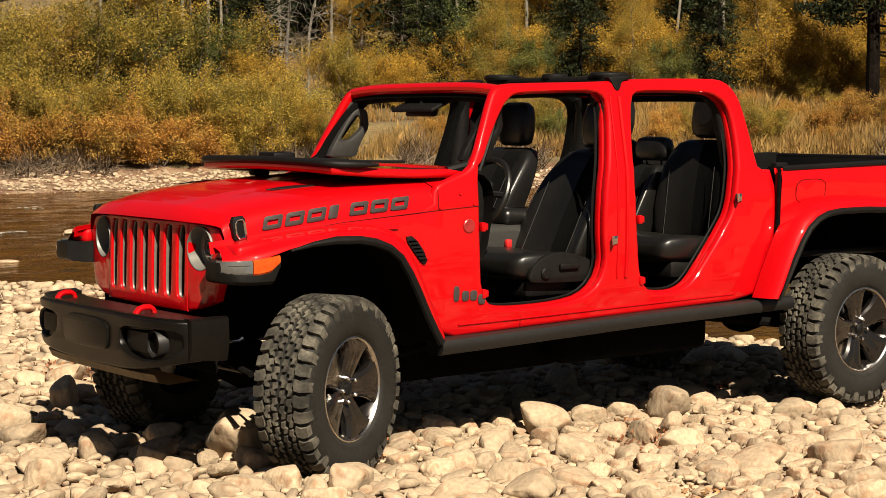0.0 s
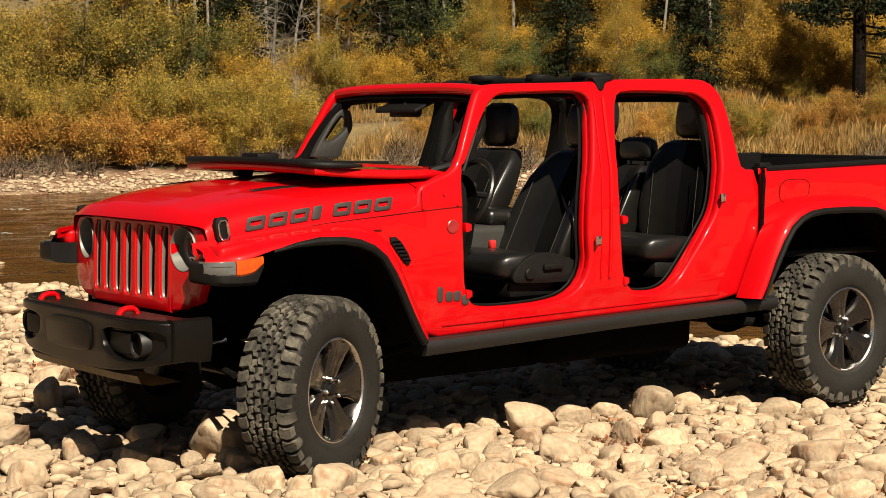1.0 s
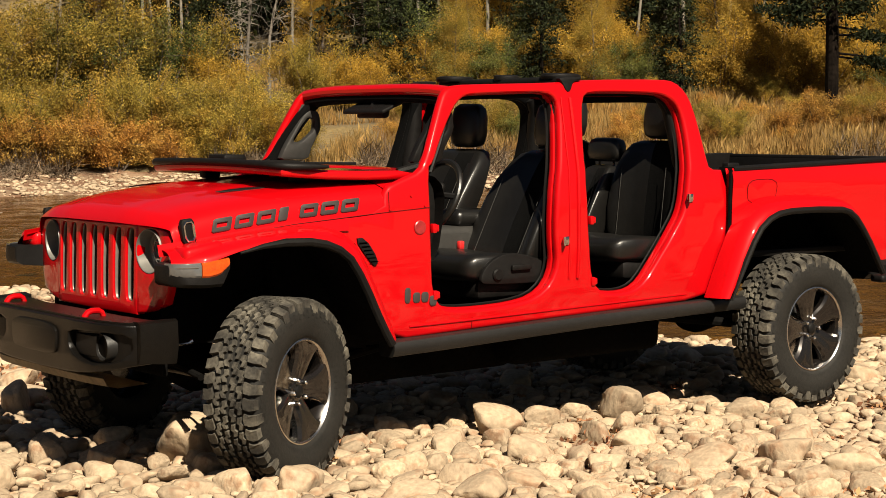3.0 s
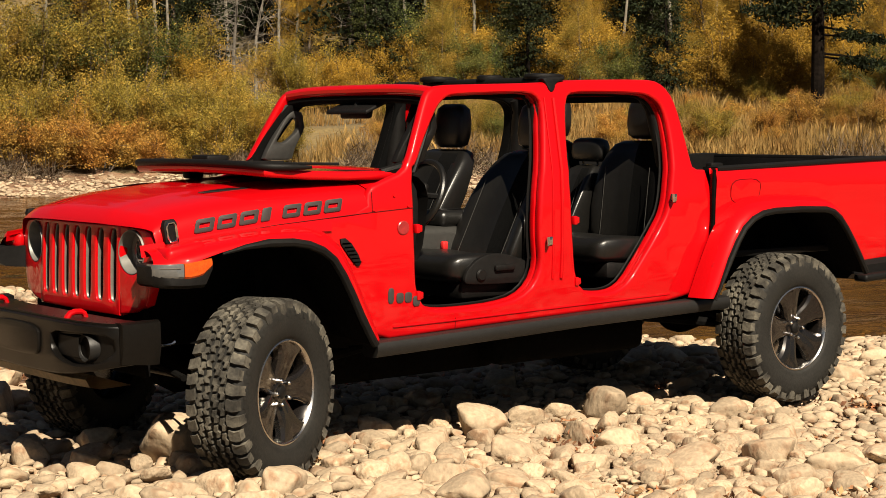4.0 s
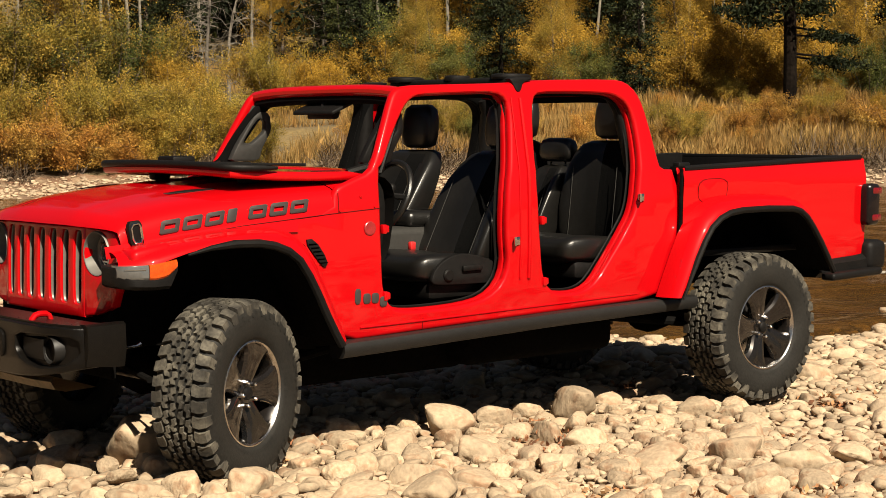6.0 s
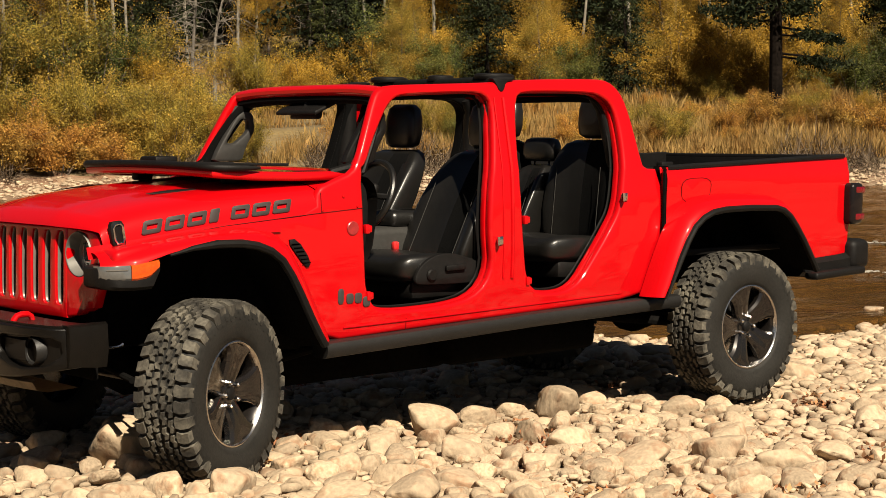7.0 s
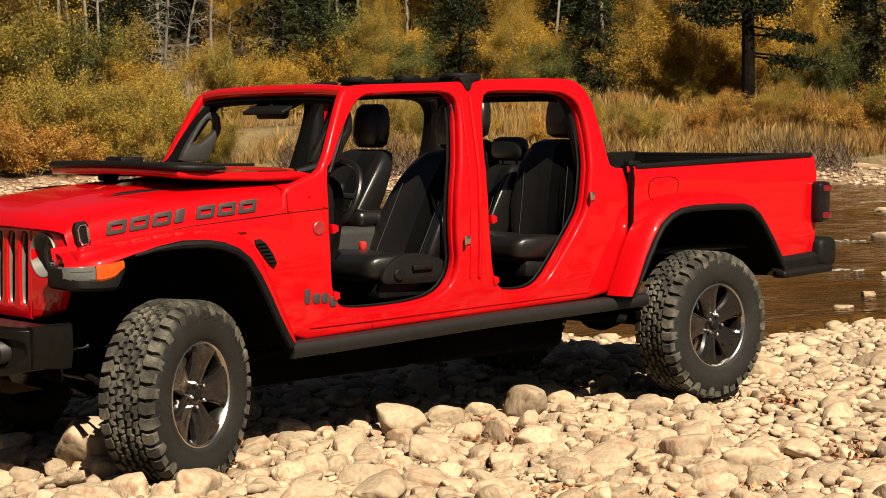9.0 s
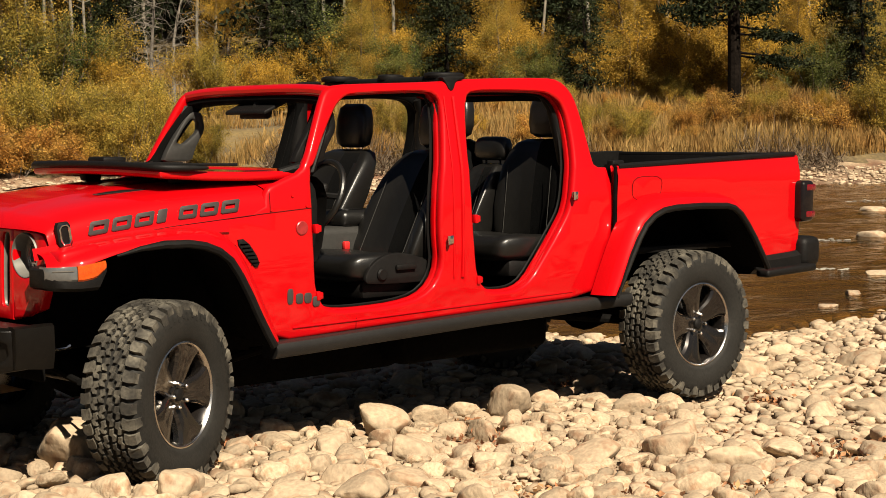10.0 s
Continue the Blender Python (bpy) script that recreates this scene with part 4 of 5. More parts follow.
part("gear_lever", tube([(1.28, -.02, .93), (1.27, -.02, 1.05), (1.27, -.02, 1.08)], [.012, .014, .028], 10), BLACK, truck)
part("seat_belt_buckle", bend(rbox(.035, .03, .045, .008, 2), lambda x, y, z: (x + 1.46, y - .145, z + .95)), material("red release button", (.6, .02, .02), .4), truck, "red seat belt buckle")
mir = part("rear_view_mirror", bend(rbox(.04, .25, .075, .016, 3), lambda x, y, z: (x + .985 + .2 * z, y - .02, z + 1.66)), BLACK, truck, "black interior rear-view mirror")
part("mirror_stem", tube([(1.0, -.02, 1.72), (.98, -.02, 1.67)], .018, 8), BLACK, mir)
part("sun_visor", bend(rbox(.17, .36, .022, .008, 2), lambda x, y, z: (x + 1.0, y - .02, z + 1.69 + .45 * x)), BLACK, truck, "black folded sun visor")
for sy in (-1, 1):
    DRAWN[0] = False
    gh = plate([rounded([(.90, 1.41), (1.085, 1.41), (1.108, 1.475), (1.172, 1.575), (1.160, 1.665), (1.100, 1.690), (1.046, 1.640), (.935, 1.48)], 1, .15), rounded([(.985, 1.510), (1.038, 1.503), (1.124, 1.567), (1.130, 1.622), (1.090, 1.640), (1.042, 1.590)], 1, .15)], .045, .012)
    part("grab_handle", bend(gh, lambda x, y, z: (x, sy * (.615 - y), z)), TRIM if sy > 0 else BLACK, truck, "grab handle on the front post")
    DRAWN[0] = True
    rows = []
    for z, x0, w in ((1.36, .80, .11), (1.42, .835, .085), (1.50, .875, .08), (1.60, .925, .08), (1.70, .965, .09)):
        yy = flank(x0, max(z, 1.46)) - .06
        rows.append([(x0 - .01, sy * yy, z), (x0 + w * .5, sy * (yy - .025), z), (x0 + w * .75, sy * (yy + .01), z), (x0 + w * .5, sy * (yy + .03), z)])
    part("post_trim", loft(rows, True, True), TRIM if sy > 0 else BLACK, truck, "inner windscreen post trim")
    bp = [(1.70, sy * .60, 1.80), (1.70, sy * .61, 1.6), (1.69, sy * .63, 1.4), (1.69, sy * .65, 1.1), (1.70, sy * .66, .70)]
    part("roll_bar_post", tube(bp, [.042, .046, .05, .05, .048], 12), BLACK, truck, "black padded roll bar post")
    cp = [(2.53, sy * .55, 1.775), (2.585, sy * .565, 1.70), (2.615, sy * .61, 1.5), (2.64, sy * .66, 1.2), (2.64, sy * .68, .70)]
    part("roll_bar_post", tube(cp, [.04, .045, .05, .05, .05], 12), BLACK, truck)
    bl = [(1.78, sy * .60, 1.62), (1.78, sy * .60, 1.3), (1.76, sy * .60, 1.0), (1.74, sy * .60, .72)]
    bm = tube(bl, .022, 8)
    part("seat_belt", bend(bm, lambda x, y, z: (x, y, z)), BLACK, truck, "seat belt webbing")
    rb = loft([[(2.60, sy * .60, z), (2.645, sy * .57, z), (2.648, sy * .575, z), (2.603, sy * .605, z)] for z in (1.28, 1.40, 1.52, 1.60)], True, True)
    part("seat_belt", rb, BELT, truck, "grey seat belt webbing")


def cushion_ring(z, half, front, back, bolster, hollow, x0=0.0, n=36):
    """One level of an upholstered body: side bolsters stand proud of the middle."""
    ring = []
    for k in range(n):
        a = math.tau * k / n
        c, s = math.cos(a), math.sin(a)
        y = half * math.copysign(abs(s) ** .62, s)
        u = abs(y) / half
        x = (-front if c < 0 else back) * abs(c) ** .5
        if c < 0:
            x += -bolster * max(0, (u - .45) / .55) * (1 - .25 * u) + hollow * (1 - u)
        ring.append((x0 + x, y, z))
    return ring


def make_seat(name, half, back_top, label, lean=.36, foot=.26, head=1.0):
    seat = part(name, bend(rbox(.42, half * 1.8, .10, .03, 2), lambda x, y, z: (x + .02, y, z + .12)), BLACK, truck, label)
    rows = []
    for z, h, fr, bk, bo in ((.20, .80, .05, .05, .03), (.23, .92, .07, .06, .05), (.32, .97, .08, .07, .065), (.45, 1.0, .085, .07, .07), (.58, 1.0, .08, .07, .06), (.68, .96, .075, .065, .045), (.76, .88, .065, .06, .025), (.815, .74, .05, .05, .01), (.835, .55, .02, .03, 0)):
        zz = z * back_top / .83
        rows.append(cushion_ring(zz, half * h, fr, bk, bo * 1.5, .012, foot + lean * zz))
    back = part("backrest", loft(rows, True, True), LEATHER, seat, "black leather backrest with cloth middle, near half darkened as shade", sharp=60)
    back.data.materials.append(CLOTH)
    # shade put into the colour: darker cloth nearside, leather left as the sunlit far bolster
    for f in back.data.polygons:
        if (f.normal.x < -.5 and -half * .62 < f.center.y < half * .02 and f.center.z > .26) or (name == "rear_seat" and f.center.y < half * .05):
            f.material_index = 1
    rows = []
    for x, h, top, lo in ((-.26, .70, .25, .19), (-.245, .88, .275, .165), (-.205, .96, .298, .15), (-.09, 1.0, .305, .14), (.08, 1.0, .29, .14), (.24, .97, .268, .14), (.32, .85, .25, .16)):
        ring = []
        for k in range(32):
            a = math.tau * k / 32
            c, s = math.cos(a), math.sin(a)
            y = half * h * math.copysign(abs(c) ** .55, c)
            u = abs(y) / half
            mid = (top + lo) / 2
            z = mid + (top - mid if s > 0 else mid - lo) * math.copysign(abs(s) ** .6, s)
            if s > 0:
                z += .022 * max(0, (u - .5) / .5) - .012 * (1 - u)
            ring.append((x, y, z))
        rows.append(ring)
    part("seat_cushion", loft(rows, True, True), LEATHER, seat, "black leather seat cushion", sharp=60)
    rows = []
    for z, h, d in ((-.02, .60, .6), (.0, .9, .9), (.06, 1.0, 1.0), (.14, .98, 1.0), (.20, .86, .85), (.225, .6, .5)):
        rows.append(cushion_ring(z * head, .135 * h, .055 * d, .05 * d, 0, 0, 0))
    hr = part("headrest", loft(rows, True, True), LEATHER, seat, "black leather headrest", pose(foot + lean * back_top + .02, 0, back_top + .035, 0, 6, 0), sharp=60)
    for y in (-.06, .06):
        part("headrest_post", tube([(.01, y, -.06), (.0, y, .02)], .007, 6), CHROME, hr)
    for sy in (-1, 1):
        e = [(foot + lean * z - .112, sy * half * .66, z) for z in np.linspace(.28, .66, 9)]
        part("stitch_line", tube(e, .0016, 4), STITCH, seat)
    return seat


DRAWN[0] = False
fs = make_seat("front_seat", .27, .80, "black leather front seat with cloth centre", .53, .09)
fs.matrix_basis = pose(1.50, -.37, .645)
shield = part("side_shield", bend(plate([rounded([(-.215, .165), (-.17, .25), (-.05, .305), (.10, .29), (.30, .21), (.30, .135), (-.16, .145)], 2)], .03, .01), lambda x, y, z: (x, y - .29, z)), BLACK, fs, "dark grey seat side cover")
part("lumbar_knob", lathe([(.001, -.02), (.025, -.02), (.032, -.012), (.034, .01)], 16), BLACK, shield, "round seat adjuster knob", pose(-.10, -.285, .195))
part("seat_lever", bend(rbox(.13, .02, .03, .008, 2), lambda x, y, z: (x + .05, y - .30, z + .225)), BLACK, shield, "black recline lever")
part("seat_rail", tube([(-.26, -.24, -.0), (.28, -.24, .0)], .02, 6), BRIGHT, fs, "bright seat rail")
part("belt_anchor", tube([(.20, -.31, .12), (.26, -.31, .20), (.34, -.30, .30)], .014, 6), GREY, fs)
copy_thing(fs, pose(1.50, .37, .645))
rs = make_seat("rear_seat", .265, .80, "black leather rear seat", .13, .22)
rs.matrix_basis = pose(2.48, -.40, .685)
copy_thing(rs, pose(2.48, .40, .685))
rc = make_seat("rear_seat_middle", .13, .72, "narrow black leather middle rear seat with low headrest", .42, .16, .55)
rc.matrix_basis = pose(2.280, 0, 0.625)

# ---- wheels
TR = .420


def tyre():
    prof = [(.230, -.105), (.240, -.125), (.26, -.136), (.31, -.142), (.35, -.141), (.384, -.130), (.400, -.110), (.403, -.06), (.404, 0), (.403, .06), (.400, .110), (.384, .130), (.35, .141), (.31, .142), (.26, .136), (.240, .125), (.230, .105)]
    bm = lathe(prof, 96)
    for k in range(60):
        a0 = math.tau * k / 60
        for sy in (-1, 1):
            # raised bars where the sidewall is lettered and ribbed
            r0, r1 = (.335, .368) if k % 2 else (.345, .368)
            vs = []
            for r, da in ((r0, -.018), (r1, -.018), (r1, .018), (r0, .018)):
                y = interp(r, (.31, .35, .378), (.142, .141, .132)) + .003
                vs.append(bm.verts.new((r * math.cos(a0 + da), sy * y, r * math.sin(a0 + da))))
            bm.faces.new(vs)
            vs = []
            for r, da in ((.252, -.012), (.268, -.012), (.268, .012), (.252, .012)):
                y = interp(r, (.232, .26, .31), (.122, .136, .142)) + .003
                vs.append(bm.verts.new((r * math.cos(a0 + da), sy * y, r * math.sin(a0 + da))))
            bm.faces.new(vs)
    return bm


def block(bm, poly, r0, r1, shoulder=False):
    """A tread block over (angle, y) corners."""
    low, high = [], []
    ca = sum(p[0] for p in poly) / len(poly)
    cy = sum(p[1] for p in poly) / len(poly)
    for a, y in poly:
        rr = r1 - .10 * max(0, abs(y) - .10) - .9 * max(0, abs(y) - .125)
        rl = min(r0, interp(abs(y), (.10, .11, .130, .141, .145), (.398, .397, .380, .350, .34)) - .006)
        low.append(bm.verts.new((rl * math.cos(a), y, rl * math.sin(a))))
        a2, y2 = ca + (a - ca) * .92, cy + (y - cy) * .95
        high.append(bm.verts.new((rr * math.cos(a2), y2, rr * math.sin(a2))))
    n = len(poly)
    for i in range(n):
        j = (i + 1) % n
        bm.faces.new((low[i], low[j], high[j], high[i]))
    bm.faces.new(high)


def tread():
    bm = bmesh.new()
    n = 38
    p = math.tau / n
    for k in range(n):
        a = k * p
        for sy in (-1, 1):
            s = a if sy < 0 else a + p / 2
            ext = .140 if k % 2 else .133
            block(bm, [(s + p * .02, sy * .083), (s + p * .16, sy * .108), (s + p * .14, sy * ext), (s + p * .86, sy * ext), (s + p * .90, sy * .110), (s + p * .80, sy * .080), (s + p * .40, sy * .076)], .384, TR)
            # two interlocking rows of hooked blocks
            for off, y0 in ((.30, .042), (.80, .006)):
                q = s + p * off
                block(bm, [(q, sy * (y0 + .006)), (q + p * .40, sy * y0), (q + p * .52, sy * (y0 + .014)), (q + p * .88, sy * (y0 + .008)), (q + p * .86, sy * (y0 + .024)), (q + p * .50, sy * (y0 + .033)), (q + p * .36, sy * (y0 + .020)), (q + p * .02, sy * (y0 + .022))], .394, TR)
    return bm


def make_wheel():
    barrel = lathe([(.220, .105), (.226, .10), (.21, .08), (.204, .0), (.208, -.07), (.222, -.105), (.232, -.118)], 64)
    w = part("wheel", barrel, ALLOY, truck, "dark grey alloy wheel with chunky off-road tyre")
    part("tyre", tyre(), SIDEWALL, w, "black off-road tyre", sharp=40)
    part("tread", tread(), RUBBER, w, "dusty chunky tread blocks", sharp=30)
    part("rim_lip", lathe([(.221, -.108), (.226, -.122), (.232, -.128), (.238, -.126), (.239, -.112)], 72), BRIGHT, w, "machined bright rim lip")
    spoke = edge = None
    for k in range(5):
        turn = pose(0, 0, 0, 0, 72 * k + 36, 0)
        if spoke is None:
            rows = []
            for r, hw, y, th in ((.030, .038, -.080, .035), (.065, .048, -.088, .040), (.10, .054, -.096, .042), (.135, .060, -.104, .042), (.17, .074, -.110, .040), (.20, .096, -.114, .036), (.224, .122, -.116, .03)):
                rows.append([(-hw, y + .010, r), (-hw * .80, y - .002, r), (-hw * .40, y - .006, r), (-hw * .12, y - .004, r), (hw * .12, y - .004, r), (hw * .40, y - .006, r), (hw * .80, y - .002, r), (hw, y + .010, r), (hw * .92, y + th, r), (-hw * .92, y + th, r)])
            rows[-1] = [(x, y, math.sqrt(max(0, .229 ** 2 - x * x))) for x, y, z in rows[-1]]
            rows[-2] = [(x, y, min(z, math.sqrt(max(0, .226 ** 2 - x * x)))) for x, y, z in rows[-2]]
            spoke = part("spoke", loft(rows, True, True), ALLOY, w, "dark grey spoke", turn, sharp=25)
            # machined flank along the window
            rows = [[(hw + .001, y + .011, r), (hw - .003, y + th + .012, r), (hw - .007, y + th + .012, r), (hw - .004, y + .011, r)] for r, hw, y, th in ((.115, .057, -.099, .03), (.135, .061, -.104, .03), (.17, .075, -.110, .03), (.195, .092, -.114, .03))]
            edge = part("spoke_edge", loft(rows, True, True), BRIGHT, w, "machined spoke edge", turn)
        else:
            again(spoke, turn)
            again(edge, turn)
    part("hub", lathe([(.001, -.094), (.03, -.094), (.055, -.088), (.076, -.074), (.080, -.03)], 40), ALLOY, w)
    part("centre_cap", lathe([(.001, -.112), (.022, -.110), (.030, -.104), (.031, -.08)], 24), BLACK, w, "black centre cap")
    nut = None
    for k in range(5):
        a = radians(72 * k)
        m = pose(.056 * math.sin(a), 0, .056 * math.cos(a))
        if nut is None:
            nut = part("lug_nut", lathe([(.001, -.120), (.006, -.118), (.0105, -.112), (.0115, -.07)], 8), CHROME, w, "chromed lug nut", m)
        else:
            again(nut, m)
    part("brake_disc", lathe([(.06, .0), (.162, .0), (.165, .008), (.165, .02), (.06, .02)], 40), BRIGHT, w, "bare steel brake disc")
    part("caliper", bend(rbox(.09, .07, .16, .02, 2), lambda x, y, z: (x + .145, y + .01, z)), GREY, w, "dark brake caliper")
    return w


whl = make_wheel()
whl.matrix_basis = pose(3.487, -.819, .42, 0, 20, 0)
for at, size in ((pose(0, -.819, .42, 0, 52, STEER), 1.0), (pose(3.487, .819, .42, 0, 10, 180), 1.0), (pose(0, .819, .42, 0, 40, 180 + STEER), 1.0)):
    other = copy_thing(whl, at)
    other.scale = (size, size, size)


rng = np.random.default_rng(11)


# ---- plants
def leaf_mesh(name, centres, sizes, mat, long=1.6, droop=.0, upright=.0, seed=1, wide=1.0):
    """A mesh of small pointed leaves at the centres."""
    g = np.random.default_rng(seed)
    n = len(centres)
    c = np.asarray(centres)
    a = g.normal(size=(n, 3))
    a[:, 2] = a[:, 2] * (1 - upright) + upright * 1.5 - droop
    a /= np.linalg.norm(a, axis=1)[:, None]
    b = np.cross(a, g.normal(size=(n, 3)))
    b /= np.linalg.norm(b, axis=1)[:, None] + 1e-9
    s = np.asarray(sizes)[:, None]
    v = np.stack([c - a * s * long * .5, c + b * s * .5, c + a * s * long * .5, c - b * s * .5], 1).reshape(-1, 3)
    f = np.arange(4 * n).reshape(-1, 4)
    me = bpy.data.meshes.new(name)
    me.from_pydata(v.tolist(), [], f.tolist())
    me.materials.append(mat)
    return me


def branch(g, start, way, length, bow=.25, steps=5, drop=0.0):
    pts = [Vector(start)]
    d = Vector(way).normalized()
    for k in range(steps):
        d = (d + Vector(g.normal(size=3)) * bow * .35 + Vector((0, 0, -drop))).normalized()
        pts.append(pts[-1] + d * length / steps)
    return pts


def make_bush(name, seed, height, spread, leaves, size, mat, stems=16, upright=.2, low=.15, long=1.8):
    g = np.random.default_rng(seed)
    wood = bmesh.new()
    cen = []
    for k in range(stems):
        a = g.random() * math.tau
        out = spread * (.15 + .95 * g.random())
        way = (math.cos(a) * out, math.sin(a) * out, height)
        ln = height * (.65 + .45 * g.random())
        pts = branch(g, (math.cos(a) * .2 * spread, math.sin(a) * .2 * spread, -.1), way, ln, .3, 5, .03)
        add(wood, tube(pts, [.022, .018, .014, .011, .008, .004], 4))
        for j in range(7):
            t = .3 + .7 * g.random()
            base = pts[min(4, int(t * 5))].lerp(pts[min(5, int(t * 5) + 1)], g.random())
            tw = branch(g, base, Vector(g.normal(size=3)) + Vector((0, 0, .7)), .28 * height * (.5 + g.random()), .3, 2)
            add(wood, tube(tw, [.006, .005, .003], 3))
            for _ in range(leaves // (stems * 7)):
                q = tw[0].lerp(tw[2], g.random()) + Vector(g.normal(size=3)) * .062 * height ** .5
                if q.z > low * height * .4:
                    cen.append(q[:])
    thing = new(name)
    tagged(part("branchwork", wood, BARK, thing))
    cen = np.array(cen)
    fo = new("foliage", leaf_mesh("foliage", cen, size * (.6 + .8 * g.random(len(cen))), mat, long, 0, upright, seed))
    fo.parent = thing
    return thing


def make_aspen(name, seed, height, leaves, size, mat, bark, bare=.18, spread=.24, girth=.010):
    g = np.random.default_rng(seed)
    wood = bmesh.new()
    tr = branch(g, (0, 0, -.3), (0.04, .02, 1), height, .10, 9)
    add(wood, tube(tr, [girth * height * (1 - .09 * k) for k in range(10)], 8))
    cen = []
    for k in range(46):
        t = bare + (1 - bare) * g.random()
        i = min(8, int(t * 9))
        base = tr[i].lerp(tr[i + 1], g.random())
        a = g.random() * math.tau
        ln = height * spread * (1.15 - .75 * t) * (.6 + .6 * g.random())
        br_ = branch(g, base, (math.cos(a), math.sin(a), .55), ln, .35, 4)
        add(wood, tube(br_, [.018, .014, .010, .007, .004], 4))
        for _ in range(leaves // 46):
            q = br_[1].lerp(br_[4], g.random() ** .8) if g.random() < .8 else br_[2]
            cen.append((q + Vector(g.normal(size=3)) * .22)[:])
    thing = new(name)
    part("trunk", wood, bark, thing)
    cen = np.array(cen)
    fo = new("crown", leaf_mesh("crown", cen, size * (.6 + .8 * g.random(len(cen))), mat, 1.3, .2, 0, seed))
    fo.parent = thing
    return thing


def make_conifer(name, seed, height, whorls, reach, mat, bark, bare=.1, size=.10, per=26):
    g = np.random.default_rng(seed)
    wood = bmesh.new()
    tr = branch(g, (0, 0, -.4), (0, 0, 1), height, .03, 9)
    add(wood, tube(tr, [.016 * height * (1 - .1 * k) for k in range(10)], 9))
    cen = []
    for k in range(whorls):
        t = bare + (1 - bare) * (k + g.random()) / whorls
        z = t * height
        i = min(8, int(t * 9))
        base = tr[i].lerp(tr[i + 1], t * 9 - i)
        a = g.random() * math.tau
        ln = reach * (1.05 - t) * (.55 + .7 * g.random()) + .15
        br_ = branch(g, base, (math.cos(a), math.sin(a), .12 - .3 * (1 - t)), ln, .18, 4, .04)
        add(wood, tube(br_, [.022 * (1.1 - t) + .004, .014, .010, .007, .004], 4))
        for _ in range(per):
            u = g.random() ** .7
            i2 = min(3, int(u * 4))
            q = br_[i2].lerp(br_[i2 + 1], u * 4 - i2)
            cen.append((q + Vector((g.normal() * .12, g.normal() * .12, g.normal() * .07)) * (.6 + .5 * ln))[:])
    thing = new(name)
    part("trunk", wood, bark, thing)
    cen = np.array(cen)
    fo = new("needles", leaf_mesh("needles", cen, size * (.6 + .8 * g.random(len(cen))), mat, 2.4, .3, 0, seed))
    fo.parent = thing
    return thing


def make_dead_tree(name, seed, height, limbs=34):
    g = np.random.default_rng(seed)
    wood = bmesh.new()
    tr = branch(g, (0, 0, -.3), (.08, 0, 1), height, .15, 8)
    add(wood, tube(tr, [.010 * height * (1 - .1 * k) for k in range(9)], 7))
    for k in range(limbs):
        t = .1 + .88 * g.random()
        i = min(7, int(t * 8))
        a = g.random() * math.tau
        b1 = branch(g, tr[i].lerp(tr[i + 1], g.random()), (math.cos(a), math.sin(a), .25), height * .22 * (1.2 - t), .6, 5, .05)
        add(wood, tube(b1, [.018, .014, .011, .008, .006, .003], 4))
        for j in range(4):
            b2 = branch(g, b1[1 + j % 4], Vector(g.normal(size=3)), height * .09, .5, 3)
            add(wood, tube(b2, [.008, .006, .004, .002], 3))
    thing = new(name)
    part("trunk", wood, DEAD, thing)
    return thing


def label_all(kinds, label, category, group):
    for k in kinds:
        tagged(k, label, category, group)


WILLOWS = [make_bush("willow_bush", 20 + k, 2.0, .95, 36000, .0205, LEAF_WILLOW, 20, .5, .1, 2.2) for k in range(3)]
GOLDS = [make_bush("golden_bush", 30 + k, 1.7, 1.0, 29000, .0215, LEAF_YELLOW, 16, .3) for k in range(2)]
RUSTS = [make_bush("rusty_bush", 40 + k, 1.25, .85, 24000, .019, LEAF_ORANGE, 18, .5, .1, 2.4) for k in range(2)]
GREENS = [make_bush("green_bush", 50 + k, 1.9, .9, 27000, .0215, LEAF_GREEN, 15, .2) for k in range(2)]
ASPENS = [make_aspen("aspen_tree", 60 + k, 8.5, 34000, .032, LEAF_YELLOW, BARK_PALE if k % 2 else BARK) for k in range(3)]
OLIVES = [make_aspen("cottonwood_tree", 70 + k, 7.5, 32000, .031, LEAF_WILLOW, BARK, .12, .28) for k in range(2)]
SPRUCES = [make_conifer("spruce_tree", 80 + k, 11, 190, 2.3, NEEDLES_MID, BARK, .05, .085, 34) for k in range(3)]
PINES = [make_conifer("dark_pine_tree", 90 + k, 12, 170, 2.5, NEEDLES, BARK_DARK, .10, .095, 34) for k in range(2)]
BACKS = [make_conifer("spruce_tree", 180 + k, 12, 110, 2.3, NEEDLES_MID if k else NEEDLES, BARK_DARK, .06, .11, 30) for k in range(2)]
BARES = [make_aspen("bare_aspen_tree", 160 + k, 9.0, 3000, .045, LEAF_YELLOW, BARK_PALE, .35, .18, .0065) for k in range(2)]
DEADS = [make_dead_tree("dead_tree", 100 + k, 6.0) for k in range(2)]
label_all(WILLOWS, "yellow-green willow bush on the river bank", "bush", "willow bushes on the bank")
label_all(GOLDS, "golden autumn bush on the river bank", "bush", "golden bushes on the bank")
label_all(RUSTS, "low rusty orange shrub among dry grass", "bush", "rusty shrubs on the bank")
label_all(GREENS, "green leafy shrub behind the river bank", "bush", "green shrubs behind the bank")
label_all(ASPENS, "slender aspen tree with golden autumn leaves", "tree", "aspens behind the river")
label_all(OLIVES, "yellow-green cottonwood tree behind the bank", "tree", "cottonwoods behind the river")
label_all(SPRUCES, "tall green spruce tree in the wood", "tree", "spruces in the wood")
label_all(BACKS, "tall spruce tree deep in the hillside wood", "tree", "spruces on the slope")
label_all(PINES, "tall dark pine tree in the wood", "tree", "pines in the wood")
